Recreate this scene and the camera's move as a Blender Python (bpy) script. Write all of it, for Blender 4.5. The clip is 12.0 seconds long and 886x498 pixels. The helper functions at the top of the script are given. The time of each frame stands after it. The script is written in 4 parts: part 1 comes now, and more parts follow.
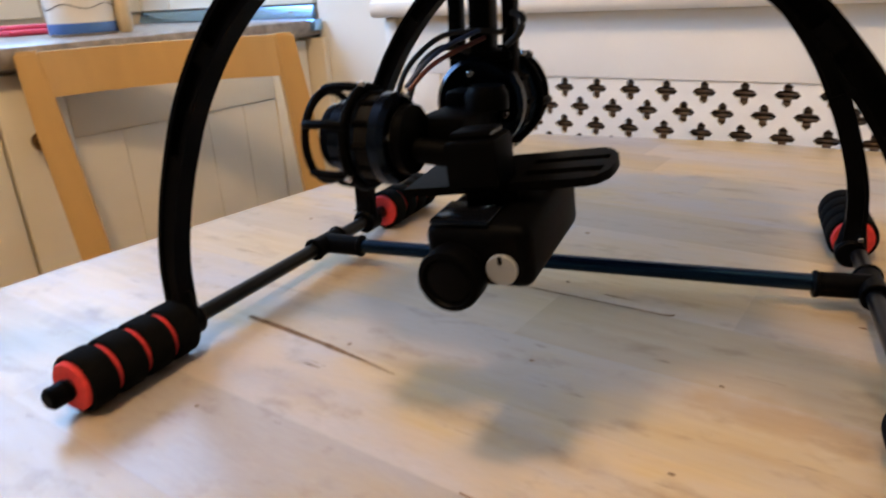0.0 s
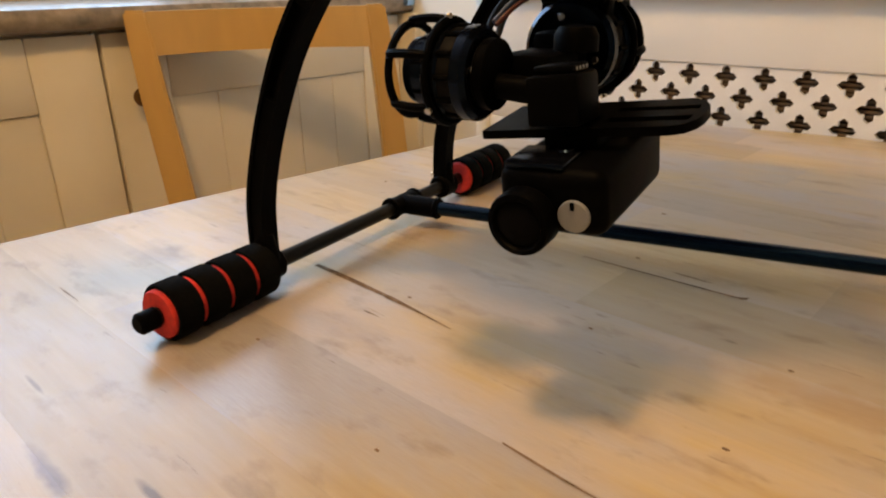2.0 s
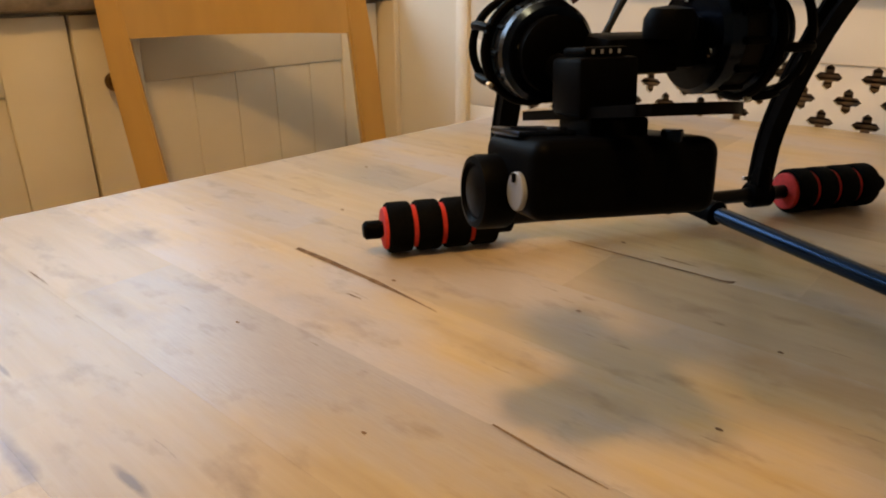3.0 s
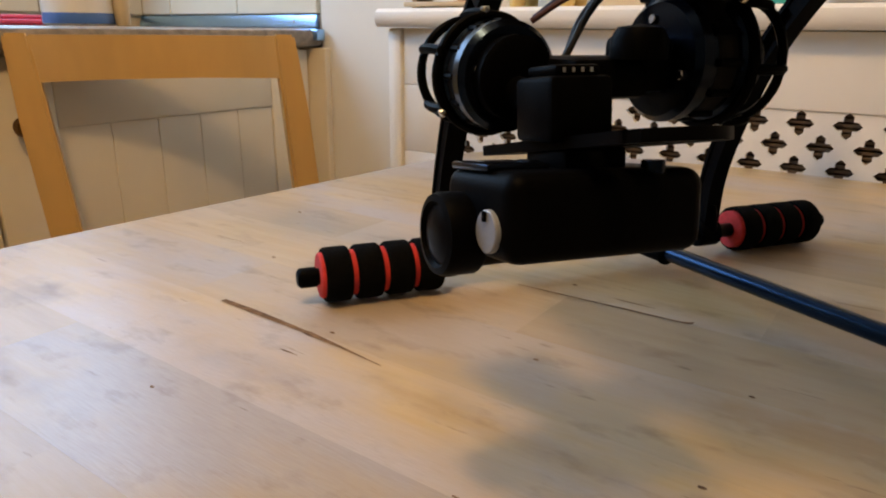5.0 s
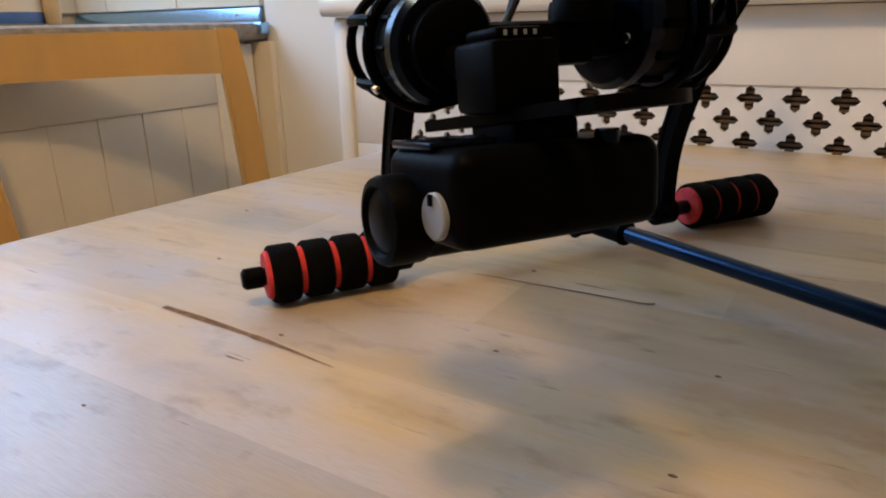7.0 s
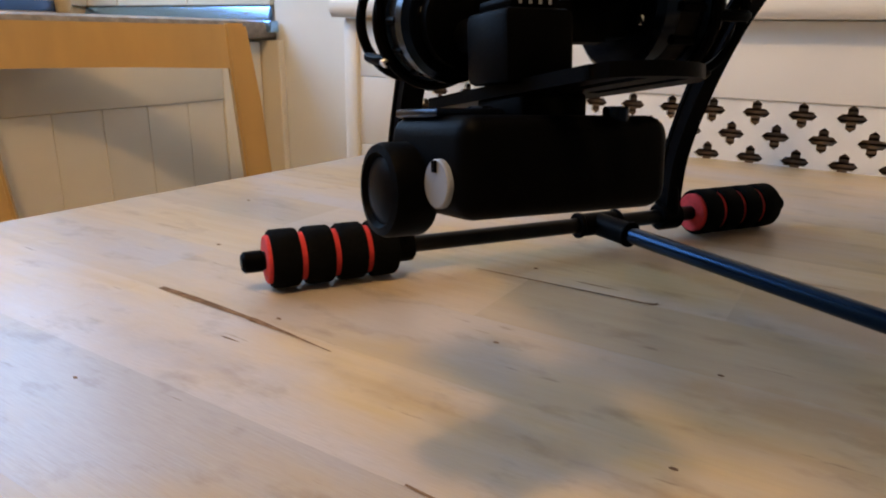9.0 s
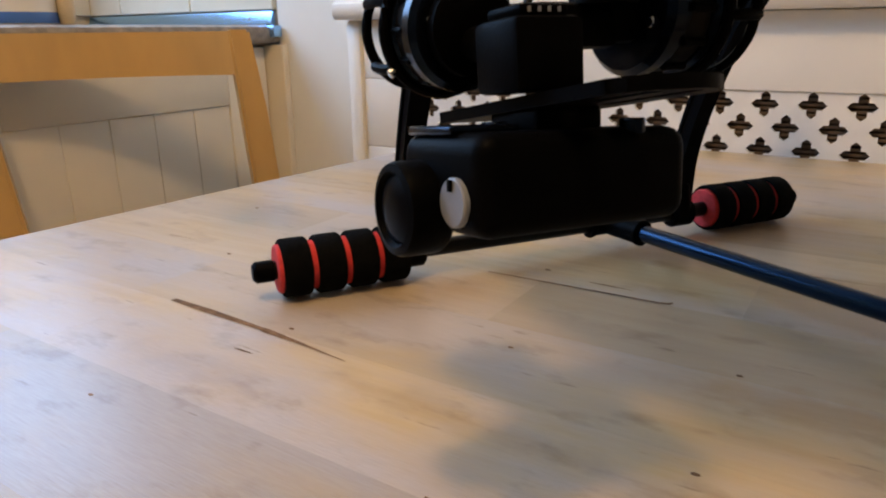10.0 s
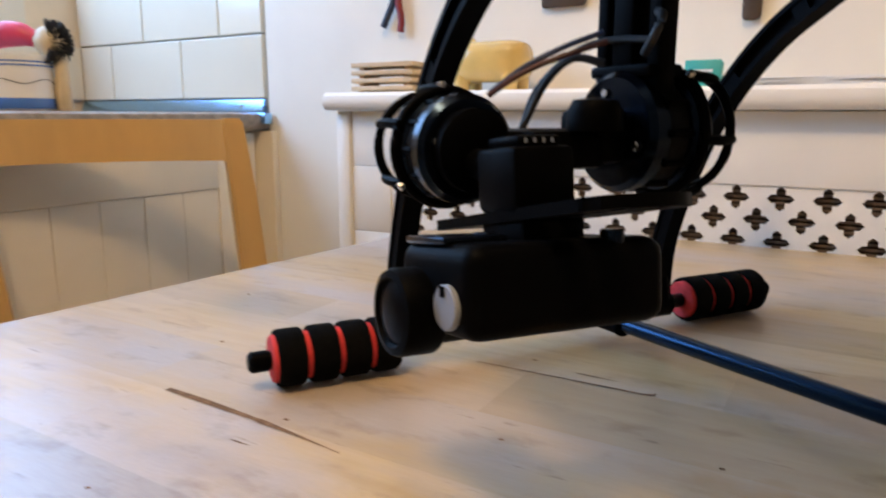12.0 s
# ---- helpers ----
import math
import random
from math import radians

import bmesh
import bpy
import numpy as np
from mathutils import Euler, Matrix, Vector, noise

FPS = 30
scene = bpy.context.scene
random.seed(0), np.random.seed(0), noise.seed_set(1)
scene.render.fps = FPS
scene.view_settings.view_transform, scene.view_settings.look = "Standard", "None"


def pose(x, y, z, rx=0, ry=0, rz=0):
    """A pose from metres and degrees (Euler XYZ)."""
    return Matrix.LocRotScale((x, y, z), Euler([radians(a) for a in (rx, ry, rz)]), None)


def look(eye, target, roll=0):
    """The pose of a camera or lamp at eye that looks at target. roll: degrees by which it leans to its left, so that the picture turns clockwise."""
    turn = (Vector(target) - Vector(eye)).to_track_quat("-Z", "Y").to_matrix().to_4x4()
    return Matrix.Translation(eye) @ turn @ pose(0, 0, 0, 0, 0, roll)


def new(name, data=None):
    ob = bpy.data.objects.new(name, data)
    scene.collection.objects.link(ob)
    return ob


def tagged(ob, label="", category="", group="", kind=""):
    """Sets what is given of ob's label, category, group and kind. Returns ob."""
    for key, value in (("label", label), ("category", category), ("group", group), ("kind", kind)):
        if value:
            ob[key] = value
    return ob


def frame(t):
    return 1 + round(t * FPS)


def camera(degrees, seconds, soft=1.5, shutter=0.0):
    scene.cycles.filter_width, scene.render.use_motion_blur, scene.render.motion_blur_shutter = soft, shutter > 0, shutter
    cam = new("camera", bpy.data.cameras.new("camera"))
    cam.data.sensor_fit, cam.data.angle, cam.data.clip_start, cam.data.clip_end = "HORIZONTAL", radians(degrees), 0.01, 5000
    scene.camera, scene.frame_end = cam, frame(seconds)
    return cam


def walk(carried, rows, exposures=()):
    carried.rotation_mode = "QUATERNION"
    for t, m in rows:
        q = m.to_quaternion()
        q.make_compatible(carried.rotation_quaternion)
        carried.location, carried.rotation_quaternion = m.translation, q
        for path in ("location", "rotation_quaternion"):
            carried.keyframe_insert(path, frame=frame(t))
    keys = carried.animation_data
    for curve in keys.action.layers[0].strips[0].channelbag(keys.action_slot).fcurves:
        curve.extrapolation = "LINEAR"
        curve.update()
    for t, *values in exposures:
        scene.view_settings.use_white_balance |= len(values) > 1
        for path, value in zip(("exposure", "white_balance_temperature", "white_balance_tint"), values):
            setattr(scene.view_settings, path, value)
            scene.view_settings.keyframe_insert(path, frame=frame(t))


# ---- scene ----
cam = camera(66.2, 12.0, soft=2.0, shutter=0.4)

PATH = [
    (0, (0.173, 0.191, 0.949), (-0.938, 1.694, 0.238), -3.2),
    (0.5, (0.174, 0.172, 0.931), (-1.008, 1.611, 0.201), -0.7),
    (1, (0.182, 0.197, 0.942), (-0.971, 1.678, 0.252), -1.7),
    (1.5, (0.179, 0.201, 0.931), (-1.041, 1.643, 0.276), -0.5),
    (2, (0.181, 0.191, 0.931), (-1.098, 1.543, 0.198), -1.1),
    (2.2, (0.182, 0.192, 0.928), (-1.103, 1.528, 0.178), -1.8),
    (2.4, (0.181, 0.190, 0.927), (-1.095, 1.542, 0.190), -1.2),
    (2.5, (0.18, 0.192, 0.927), (-1.082, 1.558, 0.192), -0.7),
    (3, (0.173, 0.191, 0.921), (-1.049, 1.587, 0.172), -0.1),
    (3.5, (0.175, 0.197, 0.935), (-1.049, 1.661, 0.337), -2.3),
    (3.7, (0.161, 0.202, 0.908), (-0.958, 1.73, 0.264), 2.3),
    (5.5, (0.15, 0.21, 0.908), (-0.952, 1.764, 0.302), -0.3),
    (6, (0.148, 0.21, 0.905), (-0.952, 1.749, 0.256), -1.4),
    (6.5, (0.143, 0.225, 0.895), (-0.855, 1.834, 0.252), -0.1),
    (7, (0.146, 0.226, 0.902), (-0.859, 1.834, 0.266), -1.3),
    (9, (0.144, 0.225, 0.89), (-0.863, 1.844, 0.286), 1.1),
    (9.5, (0.144, 0.225, 0.898), (-0.869, 1.834, 0.275), -0.7),
    (10, (0.141, 0.227, 0.893), (-0.886, 1.831, 0.283), -0.7),
    (10.5, (0.132, 0.24, 0.879), (-0.818, 1.882, 0.246), -0.5),
    (11, (0.131, 0.252, 0.887), (-0.758, 1.97, 0.381), -1.5),
    (11.5, (0.136, 0.247, 0.892), (-0.749, 1.983, 0.44), 0.0),
    (12, (0.143, 0.212, 0.905), (-0.865, 1.896, 0.518), 0.2),
]
LIGHTNESS = [(0.0, 0.12, 6450, 8), (0.5, -0.04, 6850, 8), (1.0, -0.10, 8350, 9), (1.5, -0.14, 8500, 9), (2.0, -0.12, 8650, 9), (2.5, -0.18, 9300, 9), (3.0, -0.30, 9900, 9),
             (3.7, -0.32, 9300, 9), (5.3, -0.27, 7450, 8), (6.0, -0.27, 7150, 8), (7.0, -0.26, 6950, 8), (9.0, -0.24, 6800, 8), (11.0, -0.16, 6700, 8), (12.0, 0.00, 6400, 8)]
walk(cam, [(t, look(eye, target, roll)) for t, eye, target, roll in PATH], LIGHTNESS)

# ---- light ----
world = bpy.data.worlds.new("world")
scene.world = world
world.use_nodes = True
wn = world.node_tree.nodes
sky = wn.new("ShaderNodeTexSky")
sky.sky_type = "NISHITA"
sky.sun_disc = False
sky.sun_elevation, sky.sun_rotation = radians(35), radians(200)
wn["Background"].inputs["Strength"].default_value = 0.1
world.node_tree.links.new(sky.outputs[0], wn["Background"].inputs["Color"])


def lamp(name, kind, energy, colour, m, **more):
    data = bpy.data.lights.new(name, kind)
    data.energy, data.color = energy, colour
    for key, value in more.items():
        if key == "size":
            data.shape, data.size = "RECTANGLE", value
        elif key == "size_y":
            data.size_y = value
        elif key == "radius":
            data.shadow_soft_size = value
    ob = new(name, data)
    ob.matrix_world = m
    return ob


# daylight in the west window's opening; one warm ceiling lamp
lamp("window_daylight", "AREA", 35, (0.34, 0.58, 1.0), look((-1.56, 0.45, 1.65), (0, 0.45, 1.2)), size=1.4, size_y=0.8)
lamp("ceiling_bulb", "POINT", 47, (1.0, 0.66, 0.33), pose(0.08, -0.09, 2.28), radius=0.085)


# ---- materials ----
def material(name, colour, rough=0.5, metal=0.0, vary=0.12, scale=30.0, bump=0.0, bump_scale=200.0, stretch=(1, 1, 1),
             second=None, coat=0.0, rand=0.0, rough_vary=0.1, spec=0.5):
    mat = bpy.data.materials.new(name)
    mat.use_nodes = True
    nt = mat.node_tree
    bsdf = nt.nodes["Principled BSDF"]
    bsdf.inputs["Roughness"].default_value, bsdf.inputs["Metallic"].default_value = rough, metal
    bsdf.inputs["Coat Weight"].default_value = coat
    bsdf.inputs["Specular IOR Level"].default_value = spec
    tc = nt.nodes.new("ShaderNodeTexCoord")
    mp = nt.nodes.new("ShaderNodeMapping")
    mp.inputs["Scale"].default_value = stretch
    nt.links.new(tc.outputs["Object"], mp.inputs["Vector"])
    n1 = nt.nodes.new("ShaderNodeTexNoise")
    n1.inputs["Scale"].default_value, n1.inputs["Detail"].default_value = scale, 6
    nt.links.new(mp.outputs[0], n1.inputs["Vector"])
    ramp = nt.nodes.new("ShaderNodeValToRGB")
    a = tuple(c * (1 - vary) for c in colour)
    b = second or tuple(min(1, c * (1 + vary)) for c in colour)
    ramp.color_ramp.elements[0].color, ramp.color_ramp.elements[1].color = (*a, 1), (*b, 1)
    ramp.color_ramp.elements[0].position, ramp.color_ramp.elements[1].position = 0.3, 0.7
    nt.links.new(n1.outputs["Fac"], ramp.inputs["Fac"])
    out = ramp.outputs["Color"]
    if rand:
        info = nt.nodes.new("ShaderNodeObjectInfo")
        hsv = nt.nodes.new("ShaderNodeHueSaturation")
        mr = nt.nodes.new("ShaderNodeMapRange")
        mr.inputs["To Min"].default_value, mr.inputs["To Max"].default_value = 1 - rand, 1 + rand
        nt.links.new(info.outputs["Random"], mr.inputs["Value"])
        nt.links.new(mr.outputs[0], hsv.inputs["Value"])
        nt.links.new(out, hsv.inputs["Color"])
        out = hsv.outputs["Color"]
    nt.links.new(out, bsdf.inputs["Base Color"])
    if rough_vary:
        n3 = nt.nodes.new("ShaderNodeTexNoise")
        n3.inputs["Scale"].default_value = scale * 0.35
        nt.links.new(mp.outputs[0], n3.inputs["Vector"])
        m3 = nt.nodes.new("ShaderNodeMapRange")
        m3.inputs["To Min"].default_value, m3.inputs["To Max"].default_value = max(0.02, rough - rough_vary), min(1, rough + rough_vary)
        nt.links.new(n3.outputs["Fac"], m3.inputs["Value"])
        nt.links.new(m3.outputs[0], bsdf.inputs["Roughness"])
    if bump:
        n2 = nt.nodes.new("ShaderNodeTexNoise")
        n2.inputs["Scale"].default_value, n2.inputs["Detail"].default_value = bump_scale, 4
        nt.links.new(mp.outputs[0], n2.inputs["Vector"])
        bp = nt.nodes.new("ShaderNodeBump")
        bp.inputs["Strength"].default_value, bp.inputs["Distance"].default_value = bump, 0.001
        nt.links.new(n2.outputs["Fac"], bp.inputs["Height"])
        nt.links.new(bp.outputs[0], bsdf.inputs["Normal"])
    return mat


def table_wood():
    """Maple staves, grain along x, grey wear and stains at two scales, a shadow patch painted in."""
    mat = bpy.data.materials.new("table_wood")
    mat.use_nodes = True
    nt = mat.node_tree
    L, N = nt.links, nt.nodes
    bsdf = N["Principled BSDF"]
    tc = N.new("ShaderNodeTexCoord")
    info = N.new("ShaderNodeObjectInfo")
    shift = N.new("ShaderNodeVectorMath")
    shift.operation = "MULTIPLY_ADD"
    comb = N.new("ShaderNodeCombineXYZ")
    for i in range(3):
        L.new(info.outputs["Random"], comb.inputs[i])
    shift.inputs[1].default_value = (7, 13, 5)
    L.new(comb.outputs[0], shift.inputs[0])
    L.new(tc.outputs["Object"], shift.inputs[2])

    def noise_at(scale, stretch, detail, source):
        mp = N.new("ShaderNodeMapping")
        mp.inputs["Scale"].default_value = stretch
        L.new(source, mp.inputs["Vector"])
        n = N.new("ShaderNodeTexNoise")
        n.inputs["Scale"].default_value, n.inputs["Detail"].default_value = scale, detail
        n.inputs["Roughness"].default_value = 0.6
        L.new(mp.outputs[0], n.inputs["Vector"])
        return n.outputs["Fac"]

    def ramp(fac, stops):
        r = N.new("ShaderNodeValToRGB")
        while len(r.color_ramp.elements) < len(stops):
            r.color_ramp.elements.new(0.5)
        for e, (p, c) in zip(r.color_ramp.elements, stops):
            e.position, e.color = p, (*c, 1)
        L.new(fac, r.inputs["Fac"])
        return r.outputs["Color"]

    def mix(fac, a, b, how="MIX"):
        m = N.new("ShaderNodeMix")
        m.data_type, m.blend_type = "RGBA", how
        if isinstance(fac, float):
            m.inputs["Factor"].default_value = fac
        else:
            L.new(fac, m.inputs["Factor"])
        L.new(a, m.inputs["A"])
        L.new(b, m.inputs["B"])
        return m.outputs["Result"]

    grain = noise_at(7, (1.2, 14, 4), 5, shift.outputs[0])
    fine = noise_at(60, (1.5, 30, 4), 5, shift.outputs[0])
    wear = noise_at(4.0, (1.0, 2.2, 1), 5, tc.outputs["Object"])
    blot = noise_at(20, (1, 2.2, 1), 6, tc.outputs["Object"])
    nick = noise_at(70, (0.35, 3.2, 1), 3, tc.outputs["Object"])
    base = ramp(grain, [(0.22, (0.40, 0.275, 0.128)), (0.5, (0.46, 0.335, 0.174)), (0.78, (0.51, 0.39, 0.225))])
    grey = ramp(fine, [(0.25, (0.345, 0.305, 0.295)), (0.75, (0.43, 0.395, 0.385))])
    worn = ramp(wear, [(0.40, (0.0, 0.0, 0.0)), (0.60, (1, 1, 1))])
    hash_ = N.new("ShaderNodeMath")
    hash_.operation = "MULTIPLY"
    hash_.inputs[1].default_value = 17.3
    L.new(info.outputs["Random"], hash_.inputs[0])
    frac = N.new("ShaderNodeMath")
    frac.operation = "FRACT"
    L.new(hash_.outputs[0], frac.inputs[0])
    amount = N.new("ShaderNodeMath")
    amount.operation = "MULTIPLY_ADD"
    amount.inputs[1].default_value, amount.inputs[2].default_value = 1.0, 0.25
    L.new(frac.outputs[0], amount.inputs[0])
    both = N.new("ShaderNodeMath")
    both.operation, both.use_clamp = "MULTIPLY", True
    L.new(worn, both.inputs[0])
    L.new(amount.outputs[0], both.inputs[1])
    col = mix(both.outputs[0], base, grey)
    dirt = ramp(blot, [(0.26, (0.58, 0.50, 0.44)), (0.44, (1, 1, 1))])
    col = mix(0.8, col, dirt, "MULTIPLY")
    scuff = ramp(nick, [(0.255, (0.42, 0.35, 0.30)), (0.31, (1, 1, 1))])
    col = mix(0.7, col, scuff, "MULTIPLY")
    streak = ramp(fine, [(0.26, (0.55, 0.48, 0.42)), (0.36, (1, 1, 1))])
    col = mix(0.10, col, streak, "MULTIPLY")
    # old stains and toned patches, each with its own place, size and tint
    ragged = N.new("ShaderNodeTexNoise")
    ragged.inputs["Scale"].default_value, ragged.inputs["Detail"].default_value = 55, 6
    L.new(tc.outputs["Object"], ragged.inputs["Vector"])
    # the grey patch at (0.02, 0.425) paints the gimbal's shadow into the wood
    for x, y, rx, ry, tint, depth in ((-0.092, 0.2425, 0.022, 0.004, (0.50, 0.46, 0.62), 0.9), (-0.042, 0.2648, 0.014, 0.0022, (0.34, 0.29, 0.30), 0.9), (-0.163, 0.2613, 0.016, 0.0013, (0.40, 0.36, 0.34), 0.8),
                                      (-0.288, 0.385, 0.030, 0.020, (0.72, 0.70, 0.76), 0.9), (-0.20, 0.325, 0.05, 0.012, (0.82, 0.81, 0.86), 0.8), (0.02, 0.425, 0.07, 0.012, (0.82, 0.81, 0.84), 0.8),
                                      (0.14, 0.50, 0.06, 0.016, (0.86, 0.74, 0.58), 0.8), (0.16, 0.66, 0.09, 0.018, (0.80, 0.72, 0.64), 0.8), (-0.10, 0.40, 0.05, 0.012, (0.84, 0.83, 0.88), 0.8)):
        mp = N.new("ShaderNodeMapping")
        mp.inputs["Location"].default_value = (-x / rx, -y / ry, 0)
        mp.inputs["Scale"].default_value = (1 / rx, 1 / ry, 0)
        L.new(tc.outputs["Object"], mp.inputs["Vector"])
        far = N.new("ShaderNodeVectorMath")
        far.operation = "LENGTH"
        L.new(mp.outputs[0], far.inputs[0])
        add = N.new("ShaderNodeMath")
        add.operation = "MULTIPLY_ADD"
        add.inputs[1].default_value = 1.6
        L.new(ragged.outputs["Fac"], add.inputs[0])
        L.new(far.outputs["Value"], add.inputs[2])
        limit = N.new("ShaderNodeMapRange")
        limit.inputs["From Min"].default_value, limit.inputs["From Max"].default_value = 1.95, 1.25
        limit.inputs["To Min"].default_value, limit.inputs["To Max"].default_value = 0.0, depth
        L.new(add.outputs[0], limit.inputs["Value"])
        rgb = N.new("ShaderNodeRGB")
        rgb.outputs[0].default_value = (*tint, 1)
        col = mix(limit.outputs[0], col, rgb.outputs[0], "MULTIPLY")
    hsv = N.new("ShaderNodeHueSaturation")
    mr = N.new("ShaderNodeMapRange")
    mr.inputs["To Min"].default_value, mr.inputs["To Max"].default_value = 0.82, 1.12
    L.new(info.outputs["Random"], mr.inputs["Value"])
    L.new(mr.outputs[0], hsv.inputs["Value"])
    L.new(col, hsv.inputs["Color"])
    L.new(hsv.outputs[0], bsdf.inputs["Base Color"])
    sheen = noise_at(3.0, (1.0, 2.5, 1), 1, tc.outputs["Object"])
    ro = N.new("ShaderNodeMapRange")
    ro.inputs["To Min"].default_value, ro.inputs["To Max"].default_value = 0.24, 0.40
    L.new(sheen, ro.inputs["Value"])
    L.new(ro.outputs[0], bsdf.inputs["Roughness"])
    bp = N.new("ShaderNodeBump")
    bp.inputs["Strength"].default_value, bp.inputs["Distance"].default_value = 0.06, 0.0006
    L.new(fine, bp.inputs["Height"])
    L.new(bp.outputs[0], bsdf.inputs["Normal"])
    return mat


M_TABLE = table_wood()
M_CRACK = material("dark_crack", (0.18, 0.11, 0.065), 0.9, vary=0.5, scale=120, rough_vary=0.05, spec=0.1)
M_CHAIR = material("chair_beech", (0.55, 0.34, 0.125), 0.42, vary=0.07, scale=14, stretch=(2, 2, 0.4), bump=0.1)
M_DOOR = material("cream_door_paint", (0.77, 0.71, 0.595), 0.38, vary=0.04, scale=9, bump=0.05)
M_WALL = material("cream_wall_paint", (0.76, 0.66, 0.50), 0.75, vary=0.05, scale=5, bump=0.25, bump_scale=120)
M_WALL2 = material("pale_wall_paint", (0.83, 0.79, 0.71), 0.75, vary=0.04, scale=5, bump=0.25, bump_scale=120)
M_WHITE = material("white_gloss_paint", (0.86, 0.83, 0.77), 0.35, vary=0.03, scale=8, bump=0.06)
M_GRILLE = material("white_grille_paint", (0.87, 0.86, 0.84), 0.45, vary=0.04, scale=40)
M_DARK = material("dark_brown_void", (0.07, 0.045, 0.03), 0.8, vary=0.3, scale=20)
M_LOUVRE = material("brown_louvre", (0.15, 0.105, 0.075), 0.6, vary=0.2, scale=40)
M_WORKTOP = material("grey_brown_worktop", (0.25, 0.21, 0.175), 0.35, vary=0.35, scale=55, bump=0.05)
# the window's blue reflection is put into this metal's base colour
M_STRIP = material("blue_glint_metal", (0.34, 0.59, 0.92), 0.22, metal=1.0, vary=0.08, scale=40, stretch=(1, 20, 20))
M_TILE = material("cream_glazed_tile", (0.76, 0.72, 0.60), 0.16, vary=0.03, scale=6, coat=0.3, rand=0.03, bump=0.04, bump_scale=25)
M_GROUT = material("grey_grout", (0.42, 0.40, 0.36), 0.9, vary=0.2, scale=60)
# floor and far walls stay out of view, kept dark against bounced light
M_FLOOR = material("floor_tile", (0.17, 0.12, 0.085), 0.4, vary=0.2, scale=6)
M_FAR = material("low_bounce_wall_paint", (0.34, 0.33, 0.26), 0.8, vary=0.05, scale=5, bump=0.2, bump_scale=120)
M_CEIL = material("ceiling_paint", (0.80, 0.78, 0.74), 0.9, vary=0.03, scale=4)
M_BLACK = material("black_moulded_plastic", (0.0016, 0.0016, 0.002), 0.45, vary=0.3, scale=60, bump=0.08, bump_scale=900, spec=0.025)
M_CARBON = material("black_tube", (0.003, 0.003, 0.0035), 0.3, vary=0.3, scale=90, rough_vary=0.04, spec=0.15)
# black tube; blue base and specular tint paint in the window's reflection
M_GLINTTUBE = material("blue_glint_tube", (0.003, 0.005, 0.011), 0.2, vary=0.15, scale=60, rough_vary=0.05, spec=0.48)
M_GLINTTUBE.node_tree.nodes["Principled BSDF"].inputs["Specular Tint"].default_value = (0.14, 0.46, 1.0, 1)
M_FOAM = material("black_foam", (0.003, 0.003, 0.003), 0.95, vary=0.35, scale=400, bump=0.6, bump_scale=1500, rough_vary=0.0, spec=0.06)
M_RED = material("red_foam", (0.62, 0.035, 0.035), 0.8, vary=0.15, scale=300, bump=0.3, bump_scale=1200, rough_vary=0.0)
M_ANOD = material("black_anodised_metal", (0.0022, 0.0026, 0.0045), 0.2, metal=0.0, vary=0.2, scale=80, spec=0.3)
# blue specular tint colours the window's sheen into the black metal
M_ANOD.node_tree.nodes["Principled BSDF"].inputs["Specular Tint"].default_value = (0.25, 0.5, 1.0, 1)
M_STEEL = material("steel_screw", (0.65, 0.65, 0.66), 0.25, metal=1.0, vary=0.1, scale=90)
M_COPPER = material("dark_winding", (0.006, 0.0055, 0.0055), 0.5, vary=0.3, scale=300, spec=0.08)
M_DISC = material("pale_grey_disc", (0.25, 0.27, 0.32), 0.4, vary=0.05, scale=90)
M_LENS = material("lens_glass", (0.003, 0.003, 0.004), 0.3, vary=0.1, scale=50, rough_vary=0.0, spec=0.03)
M_WIRE = material("black_wire", (0.006, 0.006, 0.007), 0.6, vary=0.2, scale=100)
M_WIRE_RED = material("dark_red_wire", (0.05, 0.006, 0.008), 0.5, vary=0.2, scale=100)
M_WIRE_BLUE = material("dark_blue_wire", (0.012, 0.03, 0.09), 0.5, vary=0.2, scale=100)
M_POT = material("white_glazed_pottery", (0.80, 0.78, 0.74), 0.18, vary=0.03, scale=20, coat=0.3)
M_POTBLUE = material("blue_glaze", (0.06, 0.16, 0.46), 0.18, vary=0.1, scale=30, coat=0.3)
M_PINK = material("pink_red_plastic", (0.62, 0.05, 0.11), 0.4, vary=0.1, scale=40)
M_CREAMWOOD = material("pale_turned_wood", (0.62, 0.50, 0.32), 0.5, vary=0.1, scale=30)
M_BRISTLE = material("black_bristle", (0.012, 0.011, 0.011), 0.7, vary=0.3, scale=200)
M_SLAT = material("light_wood_slat", (0.58, 0.42, 0.25), 0.55, vary=0.15, scale=30, stretch=(1, 8, 8))
M_YELLOW = material("yellow_glazed_ceramic", (0.72, 0.50, 0.17), 0.14, vary=0.08, scale=25, coat=0.5)
M_TEAL = material("teal_card", (0.03, 0.36, 0.33), 0.5, vary=0.08, scale=60)
M_PAPER = material("white_paper", (0.78, 0.77, 0.75), 0.7, vary=0.03, scale=50)
M_NAVY = material("dark_navy_grip", (0.018, 0.024, 0.05), 0.45, vary=0.15, scale=60)
M_REDGRIP = material("dark_red_grip", (0.20, 0.015, 0.02), 0.45, vary=0.15, scale=60)


